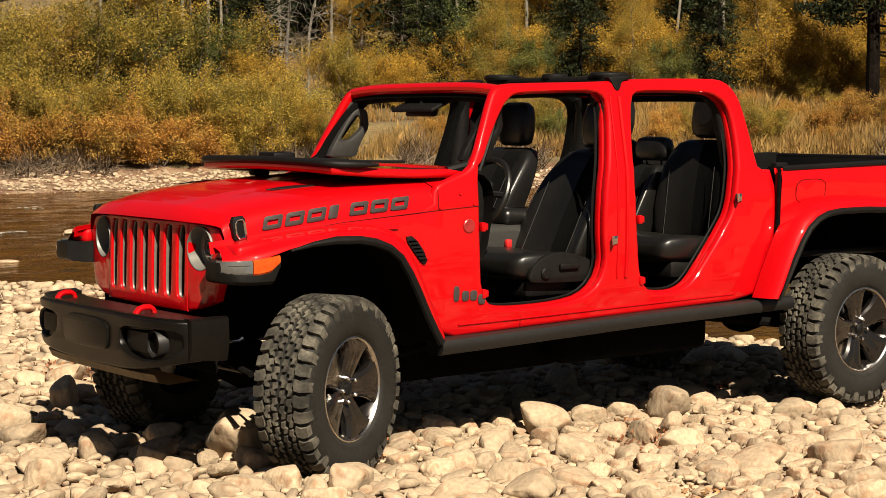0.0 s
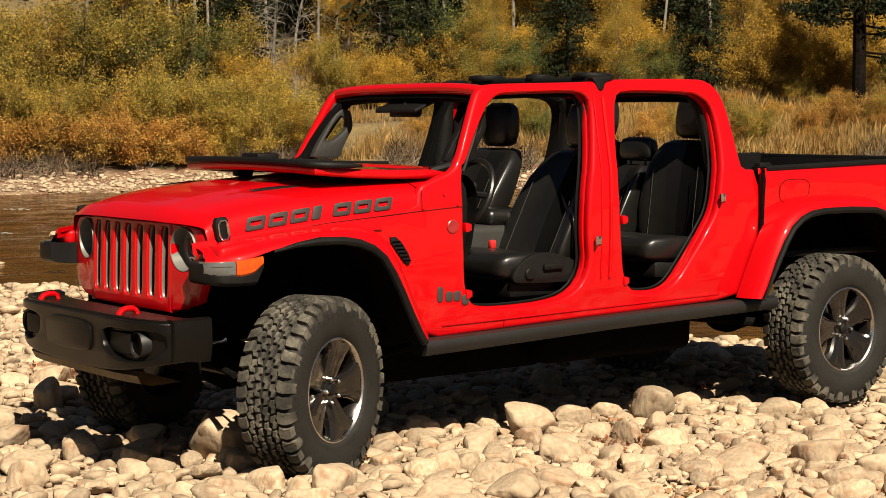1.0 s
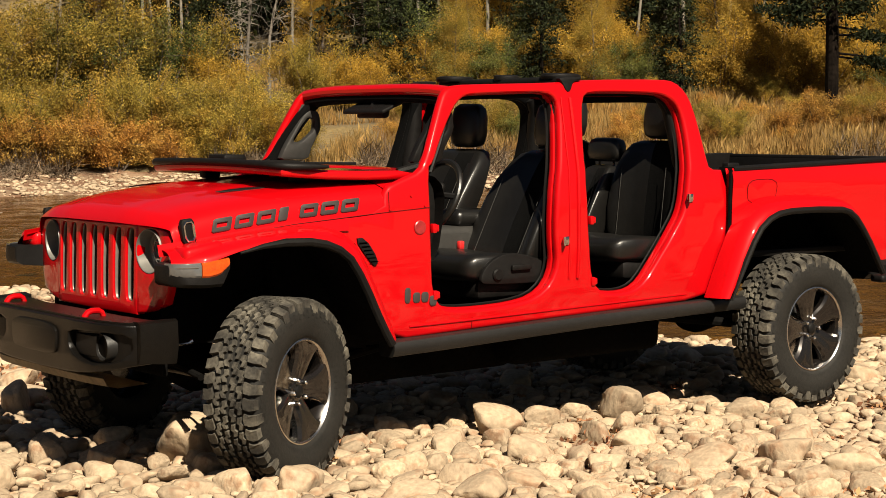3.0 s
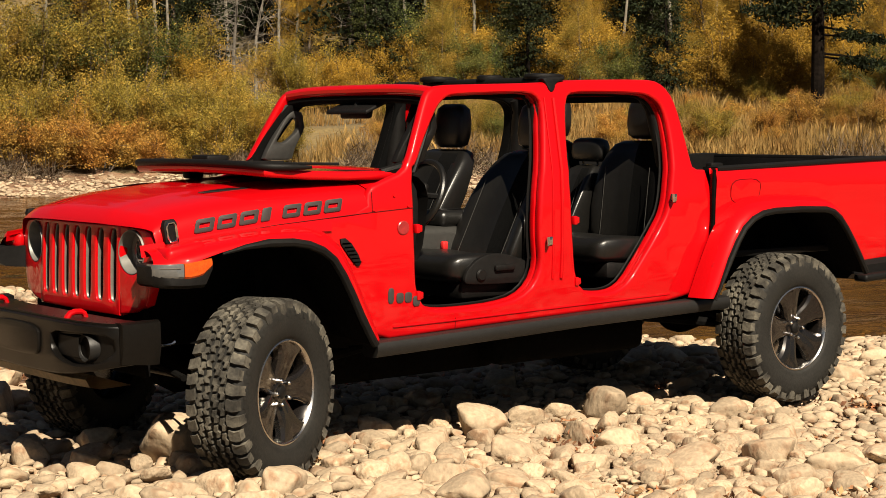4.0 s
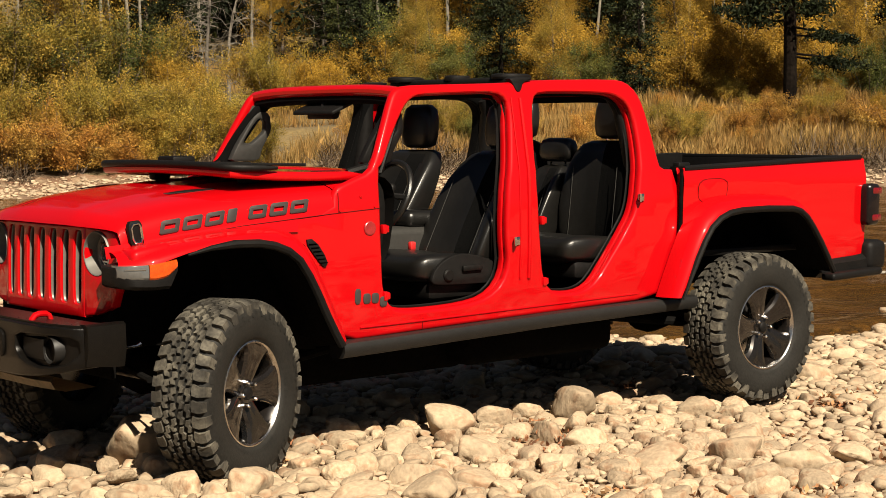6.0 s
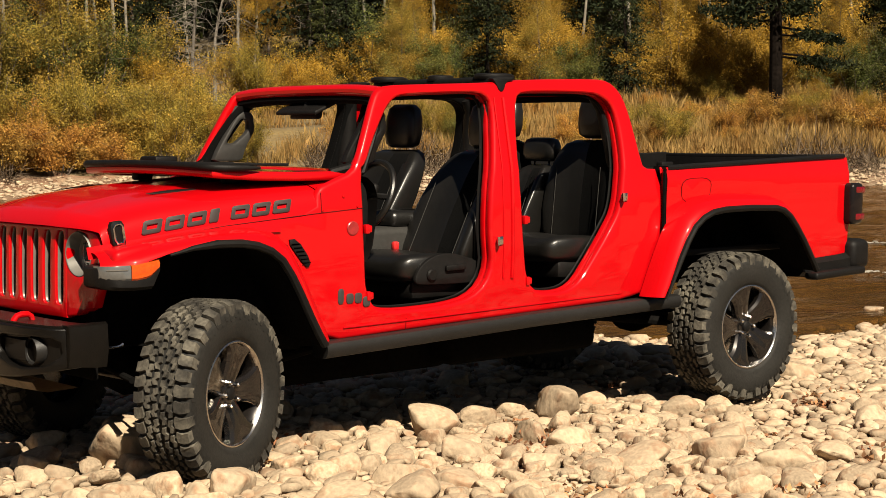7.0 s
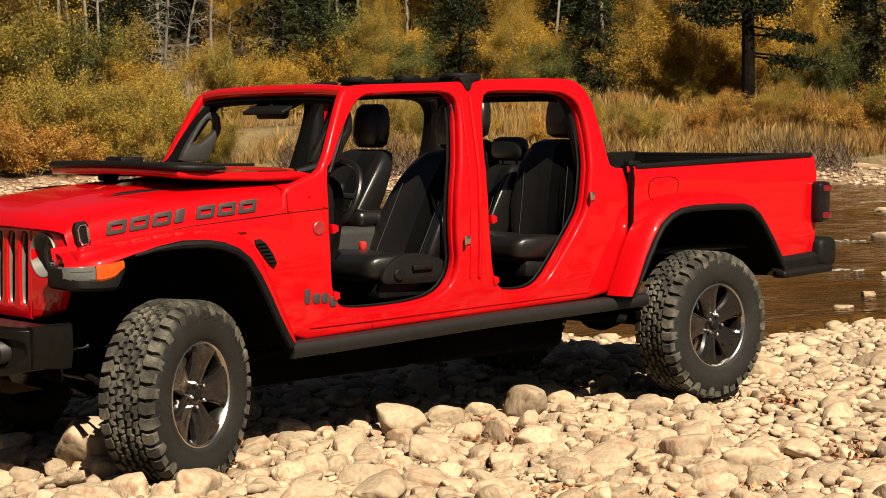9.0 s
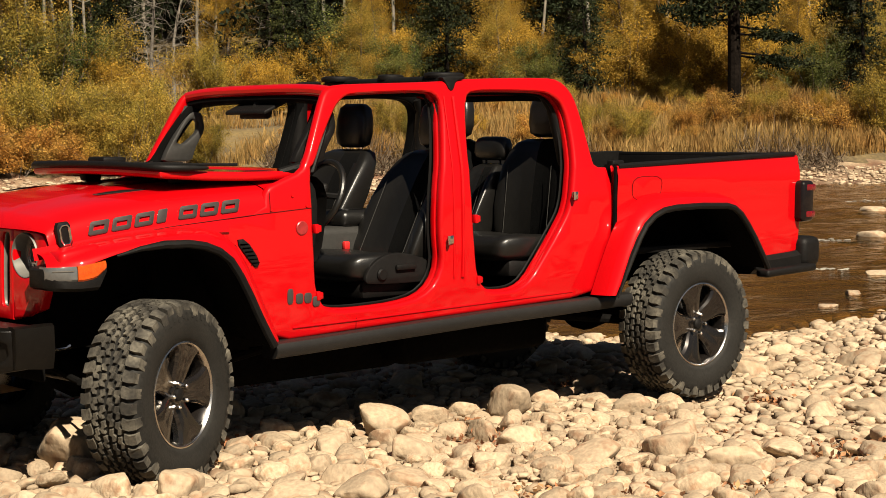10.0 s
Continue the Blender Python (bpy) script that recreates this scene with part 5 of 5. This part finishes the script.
label_all(BARES, "thin pale aspen trunk with few golden leaves", "tree", "thin aspens behind the bank")
label_all(DEADS, "bare grey dead tree with tangled limbs", "tree", "dead trees behind the bank")


def stand(thing, lat, far, scale, turn):
    """Put a first one of a kind in its place."""
    x, y = spot(lat, far)
    thing.matrix_basis = Matrix.LocRotScale((x, y, ground_z(x, y)), Euler((0, 0, turn)), None) @ Matrix.Scale(scale, 4)
    thing.scale = (scale, scale, scale)


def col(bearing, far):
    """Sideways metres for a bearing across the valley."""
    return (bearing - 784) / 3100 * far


first_used = set()


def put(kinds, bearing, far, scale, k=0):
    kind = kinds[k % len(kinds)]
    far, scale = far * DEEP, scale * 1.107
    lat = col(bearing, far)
    turn = rng.random() * 6.28
    if kind.name not in first_used:
        first_used.add(kind.name)
        stand(kind, lat, far, scale, turn)
        return
    x, y = spot(lat, far)
    o = copy_thing(kind, Matrix.LocRotScale((x, y, ground_z(x, y)), Euler((0, 0, turn)), None))
    o.scale = (scale, scale, scale)


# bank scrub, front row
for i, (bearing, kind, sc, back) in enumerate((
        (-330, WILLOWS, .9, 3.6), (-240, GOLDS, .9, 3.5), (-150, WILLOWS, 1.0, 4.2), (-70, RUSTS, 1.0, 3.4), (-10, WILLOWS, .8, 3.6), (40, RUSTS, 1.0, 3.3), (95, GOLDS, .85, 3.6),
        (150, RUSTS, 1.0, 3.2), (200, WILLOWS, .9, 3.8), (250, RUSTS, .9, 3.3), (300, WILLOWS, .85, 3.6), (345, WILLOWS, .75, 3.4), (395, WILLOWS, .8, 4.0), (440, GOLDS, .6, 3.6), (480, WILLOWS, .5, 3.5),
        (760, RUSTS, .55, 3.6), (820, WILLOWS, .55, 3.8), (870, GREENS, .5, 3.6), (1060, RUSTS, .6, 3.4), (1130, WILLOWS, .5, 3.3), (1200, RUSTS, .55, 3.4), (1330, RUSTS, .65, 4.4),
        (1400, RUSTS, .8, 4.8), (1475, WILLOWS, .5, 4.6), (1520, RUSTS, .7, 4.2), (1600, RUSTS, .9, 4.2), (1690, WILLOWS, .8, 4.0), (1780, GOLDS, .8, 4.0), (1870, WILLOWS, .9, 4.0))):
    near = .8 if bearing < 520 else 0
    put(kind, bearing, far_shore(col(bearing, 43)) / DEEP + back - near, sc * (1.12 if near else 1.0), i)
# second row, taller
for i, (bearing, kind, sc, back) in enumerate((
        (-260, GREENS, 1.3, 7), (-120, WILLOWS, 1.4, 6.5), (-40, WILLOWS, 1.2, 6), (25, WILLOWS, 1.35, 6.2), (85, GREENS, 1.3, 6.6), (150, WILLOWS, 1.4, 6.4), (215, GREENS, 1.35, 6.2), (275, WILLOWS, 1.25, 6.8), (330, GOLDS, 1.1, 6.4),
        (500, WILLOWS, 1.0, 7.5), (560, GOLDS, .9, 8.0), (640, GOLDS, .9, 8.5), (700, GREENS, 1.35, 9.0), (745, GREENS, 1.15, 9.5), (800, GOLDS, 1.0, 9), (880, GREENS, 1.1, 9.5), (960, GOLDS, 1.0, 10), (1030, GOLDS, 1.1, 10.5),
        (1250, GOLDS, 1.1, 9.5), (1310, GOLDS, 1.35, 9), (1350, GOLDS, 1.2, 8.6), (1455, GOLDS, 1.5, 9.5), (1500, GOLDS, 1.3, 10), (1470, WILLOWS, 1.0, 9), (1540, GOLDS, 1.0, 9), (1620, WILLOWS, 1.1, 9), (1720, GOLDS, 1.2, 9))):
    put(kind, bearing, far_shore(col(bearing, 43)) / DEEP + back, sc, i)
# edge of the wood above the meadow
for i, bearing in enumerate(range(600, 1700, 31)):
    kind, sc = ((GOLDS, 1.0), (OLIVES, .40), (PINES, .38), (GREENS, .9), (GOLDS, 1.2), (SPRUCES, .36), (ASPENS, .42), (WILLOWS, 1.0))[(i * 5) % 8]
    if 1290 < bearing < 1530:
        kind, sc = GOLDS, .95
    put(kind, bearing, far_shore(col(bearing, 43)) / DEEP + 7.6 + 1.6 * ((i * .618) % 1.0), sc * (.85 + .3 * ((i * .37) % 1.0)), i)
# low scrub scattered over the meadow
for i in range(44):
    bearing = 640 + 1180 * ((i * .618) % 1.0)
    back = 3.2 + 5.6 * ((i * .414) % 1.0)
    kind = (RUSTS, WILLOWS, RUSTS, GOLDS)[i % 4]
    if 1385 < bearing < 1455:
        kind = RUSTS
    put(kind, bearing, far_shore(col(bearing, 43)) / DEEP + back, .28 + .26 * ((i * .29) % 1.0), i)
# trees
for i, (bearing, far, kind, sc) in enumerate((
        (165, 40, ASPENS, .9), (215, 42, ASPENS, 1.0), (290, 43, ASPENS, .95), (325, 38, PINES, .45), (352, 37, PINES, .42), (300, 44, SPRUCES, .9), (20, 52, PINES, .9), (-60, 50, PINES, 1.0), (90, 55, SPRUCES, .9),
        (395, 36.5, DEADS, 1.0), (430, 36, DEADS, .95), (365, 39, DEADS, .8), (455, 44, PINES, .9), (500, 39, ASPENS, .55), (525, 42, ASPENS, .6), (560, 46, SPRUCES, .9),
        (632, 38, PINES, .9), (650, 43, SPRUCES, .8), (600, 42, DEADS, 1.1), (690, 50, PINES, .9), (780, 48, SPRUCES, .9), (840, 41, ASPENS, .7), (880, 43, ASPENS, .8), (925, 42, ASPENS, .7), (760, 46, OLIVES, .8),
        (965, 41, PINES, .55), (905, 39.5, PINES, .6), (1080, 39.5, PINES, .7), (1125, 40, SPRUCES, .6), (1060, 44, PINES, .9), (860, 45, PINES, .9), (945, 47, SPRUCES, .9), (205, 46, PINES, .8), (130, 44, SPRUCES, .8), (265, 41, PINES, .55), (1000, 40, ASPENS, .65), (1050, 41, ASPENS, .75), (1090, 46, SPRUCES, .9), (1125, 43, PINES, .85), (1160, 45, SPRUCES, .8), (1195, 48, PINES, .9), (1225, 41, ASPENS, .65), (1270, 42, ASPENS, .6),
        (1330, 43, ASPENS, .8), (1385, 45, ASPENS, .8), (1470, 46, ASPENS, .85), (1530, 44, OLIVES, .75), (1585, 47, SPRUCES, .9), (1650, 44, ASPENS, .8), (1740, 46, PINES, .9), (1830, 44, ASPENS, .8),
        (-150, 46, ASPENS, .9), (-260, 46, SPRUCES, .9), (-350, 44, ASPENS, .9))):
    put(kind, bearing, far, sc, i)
for i, (bearing, far) in enumerate(((175, 38), (205, 37), (275, 36.5), (318, 38.5), (470, 39), (610, 39.5), (815, 40), (1070, 38), (1165, 39), (1290, 40), (1480, 39), (1640, 39), (60, 38), (235, 39), (255, 40), (345, 40), (385, 41), (505, 40), (640, 41), (700, 40), (730, 42), (905, 41), (1010, 42), (1110, 41), (1150, 42), (1240, 41), (1340, 43), (1560, 41), (130, 41))):
    put(BARES, bearing, far, .8 + .35 * ((i * .618) % 1), i)
# wood on the slope behind
for i in range(130):
    bearing = -420 + 2400 * ((i * .618) % 1.0)
    far = 45 + 36 * ((i * .377) % 1.0) ** 1.4
    put(BACKS, bearing, far, .9 + .5 * ((i * .73) % 1.0), i)


def make_lone_pine():
    """The dark pine on the meadow, with a bare trunk and a few flat limbs."""
    g = np.random.default_rng(7)
    wood = bmesh.new()
    tr = [Vector((.03 * math.sin(k), 0, -.3 + 1.25 * k)) for k in range(9)]
    add(wood, tube(tr, [.19, .175, .165, .155, .14, .12, .10, .07, .03], 10))
    cen = []
    for z, side, ln, tilt in ((1.16, 1, 2.1, -.06), (1.10, 1, 1.7, -.12), (1.62, 1, 1.5, .04), (1.84, 1, 1.7, -.04), (2.0, -1, 1.3, .02), (2.15, 1, .9, .1), (2.2, -1, 1.5, .06), (2.3, -1, 1.8, .02), (2.35, 1, .9, .1), (2.5, -1, 1.7, .05), (2.7, 1, 1.2, .1), (2.8, -1, 1.7, .1)):
        way = RIGHT * side + AHEAD * float(g.normal()) * .25 + Vector((0, 0, tilt))
        b1 = branch(g, (0, 0, z + .45), way, ln, .14, 5, .02)
        add(wood, tube(b1, [.04, .03, .022, .016, .01, .005], 5))
        for _ in range(330):
            u = (.46, .62, .78, .95)[int(g.integers(4))] + .05 * g.normal()
            u = min(.999, max(.34, u))
            i2 = min(4, int(u * 5))
            cen.append((b1[i2].lerp(b1[i2 + 1], u * 5 - i2) + Vector((g.normal() * .14, g.normal() * .14, g.normal() * .07)))[:])
    for k in range(5200):
        z = 2.75 + 3.6 * g.random() ** 1.5
        r = 1.25 * (1.06 - (z - 2.75) / 3.6) * g.random() ** .5
        a = g.random() * math.tau
        cen.append((r * math.cos(a), r * math.sin(a), z + .3 * g.normal()))
    thing = new("lone_pine_tree")
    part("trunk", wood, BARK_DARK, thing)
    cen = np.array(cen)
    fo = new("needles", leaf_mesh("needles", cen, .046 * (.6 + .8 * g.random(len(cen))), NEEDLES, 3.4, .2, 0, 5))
    fo.parent = thing
    return tagged(thing, "dark pine with bare trunk standing on the grassy bank", "tree")


stand(make_lone_pine(), col(1420, 33.0 * DEEP), 33.0 * DEEP, 1.107, 0)

# dry golden grass on the meadow and bank lip
g = np.random.default_rng(3)
n = 130000
lat = (g.random(n) * 2 - 1) * 17
far0 = np.array([far_shore(a) for a in lat])
far = far0 + 4.1 + 20.0 * g.random(n) ** 1.5
keep = np.array([noise.noise((a * .5, b * .5, 2)) > (-.5 if a > -2.5 else .12) for a, b in zip(lat, far)])
lat, far = lat[keep], far[keep]
n = len(lat)
base = np.array([(*spot(a, b), 0) for a, b in zip(lat, far)])
base[:, 2] = [ground_z(x, y) - .03 for x, y, _ in base]
h = .22 + .42 * g.random(n)
a = g.random(n) * math.tau
wd = .0045 + .006 * g.random(n)
side = np.stack([np.cos(a) * wd, np.sin(a) * wd, np.zeros(n)], 1)
lean = np.stack([g.normal(size=n) * .16, g.normal(size=n) * .16, np.ones(n)], 1) * h[:, None]
v = np.stack([base - side, base + side, base + lean * .62 + side * .8, base + lean + np.stack([g.normal(size=n) * .07, g.normal(size=n) * .07, np.zeros(n)], 1), base + lean * .62 - side * .8], 1).reshape(-1, 3)
me = bpy.data.meshes.new("dry_grass")
me.from_pydata(v.tolist(), [], np.arange(5 * n).reshape(-1, 5).tolist())
me.materials.append(GRASS)
tagged(new("dry_grass", me), "tall dry golden grass on the far bank", "grass", kind="stuff")

# tangled roots and twigs along the cut bank
vs, fs_, count = [], [], 0
for i in range(15000):
    la = (g.random() * 2 - 1) * 17
    if noise.noise((la * .8, 1.5, 0)) < -.02:
        continue
    fa = far_shore(la) + 2.6 + 2.3 * g.random()
    x, y = spot(la, fa)
    p = Vector((x, y, ground_z(x, y) + .02 + .25 * g.random()))
    d = (Vector(g.normal(size=3)) * .6 - AHEAD * .35 + Vector((0, 0, .25))).normalized()
    q = p + d * (.25 + .6 * g.random())
    s = d.cross(Vector((.3, .2, 1))).normalized() * (.007 + .010 * g.random())
    t = s.cross(d)
    vs += [(p - s)[:], (p + s)[:], (p + t)[:], q[:]]
    fs_ += [(count, count + 1, count + 3), (count + 1, count + 2, count + 3), (count + 2, count, count + 3)]
    count += 4
me = bpy.data.meshes.new("root_tangle")
me.from_pydata(vs, [], fs_)
me.materials.append(TWIG)
tagged(new("root_tangle", me), "tangle of dry roots and twigs along the cut bank", "roots", kind="stuff")


# ---- stones
rng = np.random.default_rng(11)


def stone_mesh(seed, cuts):
    bm = bmesh.new()
    bmesh.ops.create_icosphere(bm, subdivisions=cuts, radius=1.0)
    o = Vector((seed * 7.3, seed * 3.1, seed * 1.7))
    sq = .30 + .26 * ((seed * 37) % 10) / 10
    st = .58 + .32 * ((seed * 53) % 10) / 10
    # a few flat facets as on a broken, water-worn cobble
    planes = [(Vector((math.sin(k * 2.4 + seed), math.cos(k * 2.4 + seed), .45 * math.sin(k * 1.3 + seed))).normalized(), .69 + .16 * math.sin(seed * 1.3 + k)) for k in range(7)]
    planes.append((Vector((.22 * math.sin(seed * 2.1), .22 * math.cos(seed * 1.7), 1)).normalized(), .66 + .12 * math.sin(seed * 4.7)))
    for v in bm.verts:
        d = v.co.normalized()
        r = 1 + .25 * noise.noise(d * 1.1 + o) + .10 * noise.noise(d * 2.6 + o) + .04 * noise.noise(d * 6 + o)
        p = d * r
        for nrm, h in planes:
            over = p.dot(nrm) - h
            if over > 0:
                p -= nrm * over * .66
        v.co = Vector((p.x, p.y * st, p.z * sq))
    return bm


KINDS = 20
STONE_FINE = [finish(stone_mesh(k, 4), "stone", STONE, 60) for k in range(KINDS)]
COARSE, MIDDLE = [], []
for k in range(KINDS):
    for store, cuts in ((COARSE, 2), (MIDDLE, 3)):
        bm = stone_mesh(k, cuts)
        store.append((np.array([v.co[:] for v in bm.verts]), np.array([[v.index for v in f.verts] for f in bm.faces])))
        bm.free()

placed = {}


def free(x, y, r, gap):
    cx, cy = int(x / .5), int(y / .5)
    for i in (cx - 1, cx, cx + 1):
        for j in (cy - 1, cy, cy + 1):
            for a, b, c in placed.get((i, j), ()):
                if (a - x) ** 2 + (b - y) ** 2 < ((r + c) * gap) ** 2:
                    return False
    return True


def claim(x, y, r):
    placed.setdefault((int(x / .5), int(y / .5)), []).append((x, y, r))


def in_tyre(x, y, r):
    for wx, wy in ((0.0, -.82), (3.487, -.82), (3.487, .82), (0, .82)):
        if abs(x - wx) < .20 + r * .5 and abs(y - wy) < .15 + r * .6:
            return True
    return False


stones = []
# well-known large stones beside the wheels: place, half length, turn, kind, lift
BOULDERS = ((2.32, -0.6, 0.135, 70, 9, 0.08), (1.45, -0.58, 0.145, -35, 5, 0.03), (-0.11, -0.2, 0.175, 40, 9, 0.09), (2.23, -1.89, 0.13, 10, 7, 0.03), (1.84, -0.49, 0.125, 10, 4, 0.02),
            (2.21, -0.34, 0.11, 0, 2, 0.02), (1.42, -0.25, 0.105, 30, 9, 0.03), (2.92, -0.94, 0.12, -20, 8, 0.03), (1.17, -1.18, 0.15, 15, 1, 0.01), (1.78, -1.25, 0.14, 5, 11, 0.01),
            (1.67, -1.85, 0.16, 0, 6, 0.01), (0.28, -1.41, 0.12, 40, 10, 0.02), (-0.03, -1.91, 0.13, 70, 12, 0.02), (2.45, -2.36, 0.13, 20, 9, 0.02), (0.91, -0.87, 0.14, 30, 7, 0.01),
            (-0.93, -0.53, 0.09, 30, 0, 0.03), (-1.1, -0.18, 0.115, 80, 9, 0.04), (-0.77, 0.84, 0.14, -30, 1, 0.02), (-0.16, 1.67, 0.12, 60, 14, 0.05), (-0.48, 1.46, 0.06, 0, 4, 0.03),
            (-0.44, 1.28, 0.07, 40, 8, 0.03), (-0.48, 0, 0.135, -30, 6, 0.02), (-0.23, 0.06, 0.075, 30, 2, 0.03), (-0.44, -0.61, 0.09, 50, 13, 0.02), (-1, 0.07, 0.13, 165, 3, 0.03),
            (-0.69, 1.17, 0.12, 140, 7, 0.03), (-0.54, -0.12, 0.1, 90, 5, 0.03), (-0.18, -0.4, 0.075, 20, 8, 0.03), (-0.35, -0.32, 0.07, 70, 2, 0.03), (-0.63, 0.28, 0.11, 110, 11, 0.03),
            (-0.21, 0.4, 0.12, 50, 6, 0.03), (0.17, 2.38, 0.14, 120, 9, 0.03))
for x, y, r, turn, kind, lift in BOULDERS:
    stones.append((x, y, r, turn, kind, lift))
    claim(x, y, r * .8)
for r0, r1, tries, gap in ((.11, .17, 120, .86), (.075, .11, 900, .80), (.05, .075, 9000, .74), (.03, .05, 52000, .72), (.015, .03, 60000, .74)):
    for _ in range(tries):
        far = 6.3 + 13.0 * rng.random() ** 1.25
        lat = (.30 * far + .9) * (2 * rng.random() - 1)
        x, y = spot(lat, far)
        r = r0 + (r1 - r0) * rng.random()
        s = near_shore(lat) - far
        if s < -1.6 or (s < -.1 and rng.random() < .75) or (far > 14 and r < .05):
            continue
        if r < .06 and noise.noise((x * 1.3, y * 1.3, 5)) > .40:
            continue
        if (in_tyre(x, y, r) and r > .03) or not free(x, y, r * .8, gap):
            continue
        claim(x, y, r * .8)
        stones.append((x, y, r, rng.random() * 360, int(rng.integers(KINDS)), -.01 + .03 * rng.random()))
# the bank goes on beside and behind
for r0, r1, tries, gap in ((.09, .17, 2500, .85), (.05, .09, 9000, .80)):
    for _ in range(tries):
        far, lat = -4 + 22 * rng.random(), -14 + 26 * rng.random()
        if far > 6.3 and abs(lat) < .30 * far + .9:
            continue
        x, y = spot(lat, far)
        r = r0 + (r1 - r0) * rng.random()
        if near_shore(lat) - far < -.3 or not free(x, y, r * .8, gap):
            continue
        claim(x, y, r * .8)
        stones.append((x, y, r, rng.random() * 360, int(rng.integers(KINDS)), -.01 + .03 * rng.random()))
big = sorted(range(len(stones)), key=lambda i: -stones[i][2] / (1.2 + math.hypot(stones[i][0] - 1.6, stones[i][1] + 1.5)))
single = set(list(range(len(BOULDERS))) + big[:285])
vs, fs_, count = [], [], 0
for i, (x, y, r, turn, kind, lift) in enumerate(stones):
    e = Euler((.28 * math.sin(i * 1.9), .28 * math.sin(i * 2.7), radians(turn)))
    if i < len(BOULDERS):
        e = Euler((.2 * math.sin(i), .35 * math.sin(i * 1.7), radians(turn)))
    z = ground_z(x, y) + r * .22 + lift
    tall = 1.95 if i == 2 else 2.0 if i in (0, 16, 18) else 1.5 if i == 1 else 1.35 if i > 23 else 1.0
    if i in single:
        ob = new("stone", STONE_FINE[kind])
        ob.parent = ground
        ob.matrix_basis = Matrix.LocRotScale((x, y, z), e, (r * 1.12, r * 1.12, r * 1.12 * tall))
    else:
        co, fa = MIDDLE[kind] if r > .07 and 6 < lat_far(x, y)[1] < 12 else COARSE[kind]
        m = np.array(e.to_matrix())
        vs.append(co @ m.T * (r * 1.12) + np.array((x, y, z)))
        fs_.append(fa + count)
        count += len(co)
me = bpy.data.meshes.new("cobbles")
me.from_pydata(np.concatenate(vs).tolist(), [], np.concatenate(fs_).tolist())
me.polygons.foreach_set("use_smooth", [True] * len(me.polygons))
me.materials.append(STONES)
cob = new("cobbles", me)
cob.parent = ground
tagged(cob, "pale cream river cobbles and pebbles", kind="stuff")

# rusty leaf litter in the hollows between the stones
g = np.random.default_rng(17)
spots = []
while len(spots) < 2600:
    far, lat = 6.6 + 5.0 * g.random(), (2 * g.random() - 1) * 3.2
    x, y = spot(lat, far)
    if noise.noise((x * 1.3, y * 1.3, 5)) > .30:
        spots.append((x, y, ground_z(x, y) + .012 + .03 * g.random()))
LITTER = material("rusty dry leaves", (.20, .075, .03), .85, vary=.3, island=.5, second=(.28, .16, .07), second_scale=6.0)
litter = new("leaf_litter", leaf_mesh("leaf_litter", spots, .012 + .016 * g.random(len(spots)), LITTER, 1.7, 0, 0, 17))
tagged(litter, "rusty dry leaf litter between the river stones", "leaves", kind="stuff")

# gravel of the far beach
vs, fs_, count = [], [], 0
for i in range(9000):
    lat = (rng.random() * 2 - 1) * 16
    far = far_shore(lat) - .7 + 4.0 * rng.random()
    x, y = spot(lat, far)
    r = .02 + .09 * rng.random() ** 3
    co, fa = COARSE[i % KINDS]
    m = np.array(Euler((0, 0, rng.random() * 6.28)).to_matrix())
    vs.append(co @ m.T * r + np.array((x, y, ground_z(x, y) + r * .25)))
    fs_.append(fa + count)
    count += len(co)
me = bpy.data.meshes.new("beach_gravel")
me.from_pydata(np.concatenate(vs).tolist(), [], np.concatenate(fs_).tolist())
me.polygons.foreach_set("use_smooth", [True] * len(me.polygons))
me.materials.append(STONES)
bgv = new("beach_gravel", me)
bgv.parent = ground
tagged(bgv, "pale gravel along the far shore", kind="stuff")
# stones breaking the river surface
for lat, far, r in ((4.1, 15.6, .12), (4.6, 16.6, .14), (5.4, 18.5, .18), (-6.2, 21, .2), (-6.6, 26, .25), (6.9, 24, .28), (8.6, 30, .32), (4.5, 15.4, .10)):
    x, y = spot(lat, far)
    ob = new("stone", STONE_FINE[int(r * 100) % KINDS])
    ob.parent = ground
    ob.matrix_basis = Matrix.LocRotScale((x, y, river_level(x, y) - .01), Euler((0, 0, far)), (r, r, r * .8))



# white water where the current breaks over shallow stones
RIFFLES = ((9.3, 33.0, .9, .5), (6.1, 23.4, .4, .3), (5.0, 19.1, .3, .2), (-9.2, 33.0, .3, .5), (-7.6, 26.3, .25, .4))
for lat, far, wide, deep in RIFFLES:
    bm = bmesh.new()
    for k in range(10):
        u, v = rng.normal() * .4, rng.normal() * .4
        piece = bmesh.new()
        bmesh.ops.create_icosphere(piece, subdivisions=1, radius=1.0)
        x, y = spot(lat + wide * u, far + deep * v)
        sx = .03 + .06 * rng.random()
        turn = math.atan2(RIGHT.y, RIGHT.x) + .5 * rng.normal()
        add(bm, piece, Matrix.LocRotScale((x, y, river_level(x, y) + .006), Euler((0, 0, turn)), (sx, sx * (.12 + .25 * rng.random()), .010)))
    part("riffle", bm, FOAM, water, "white riffle on the river")
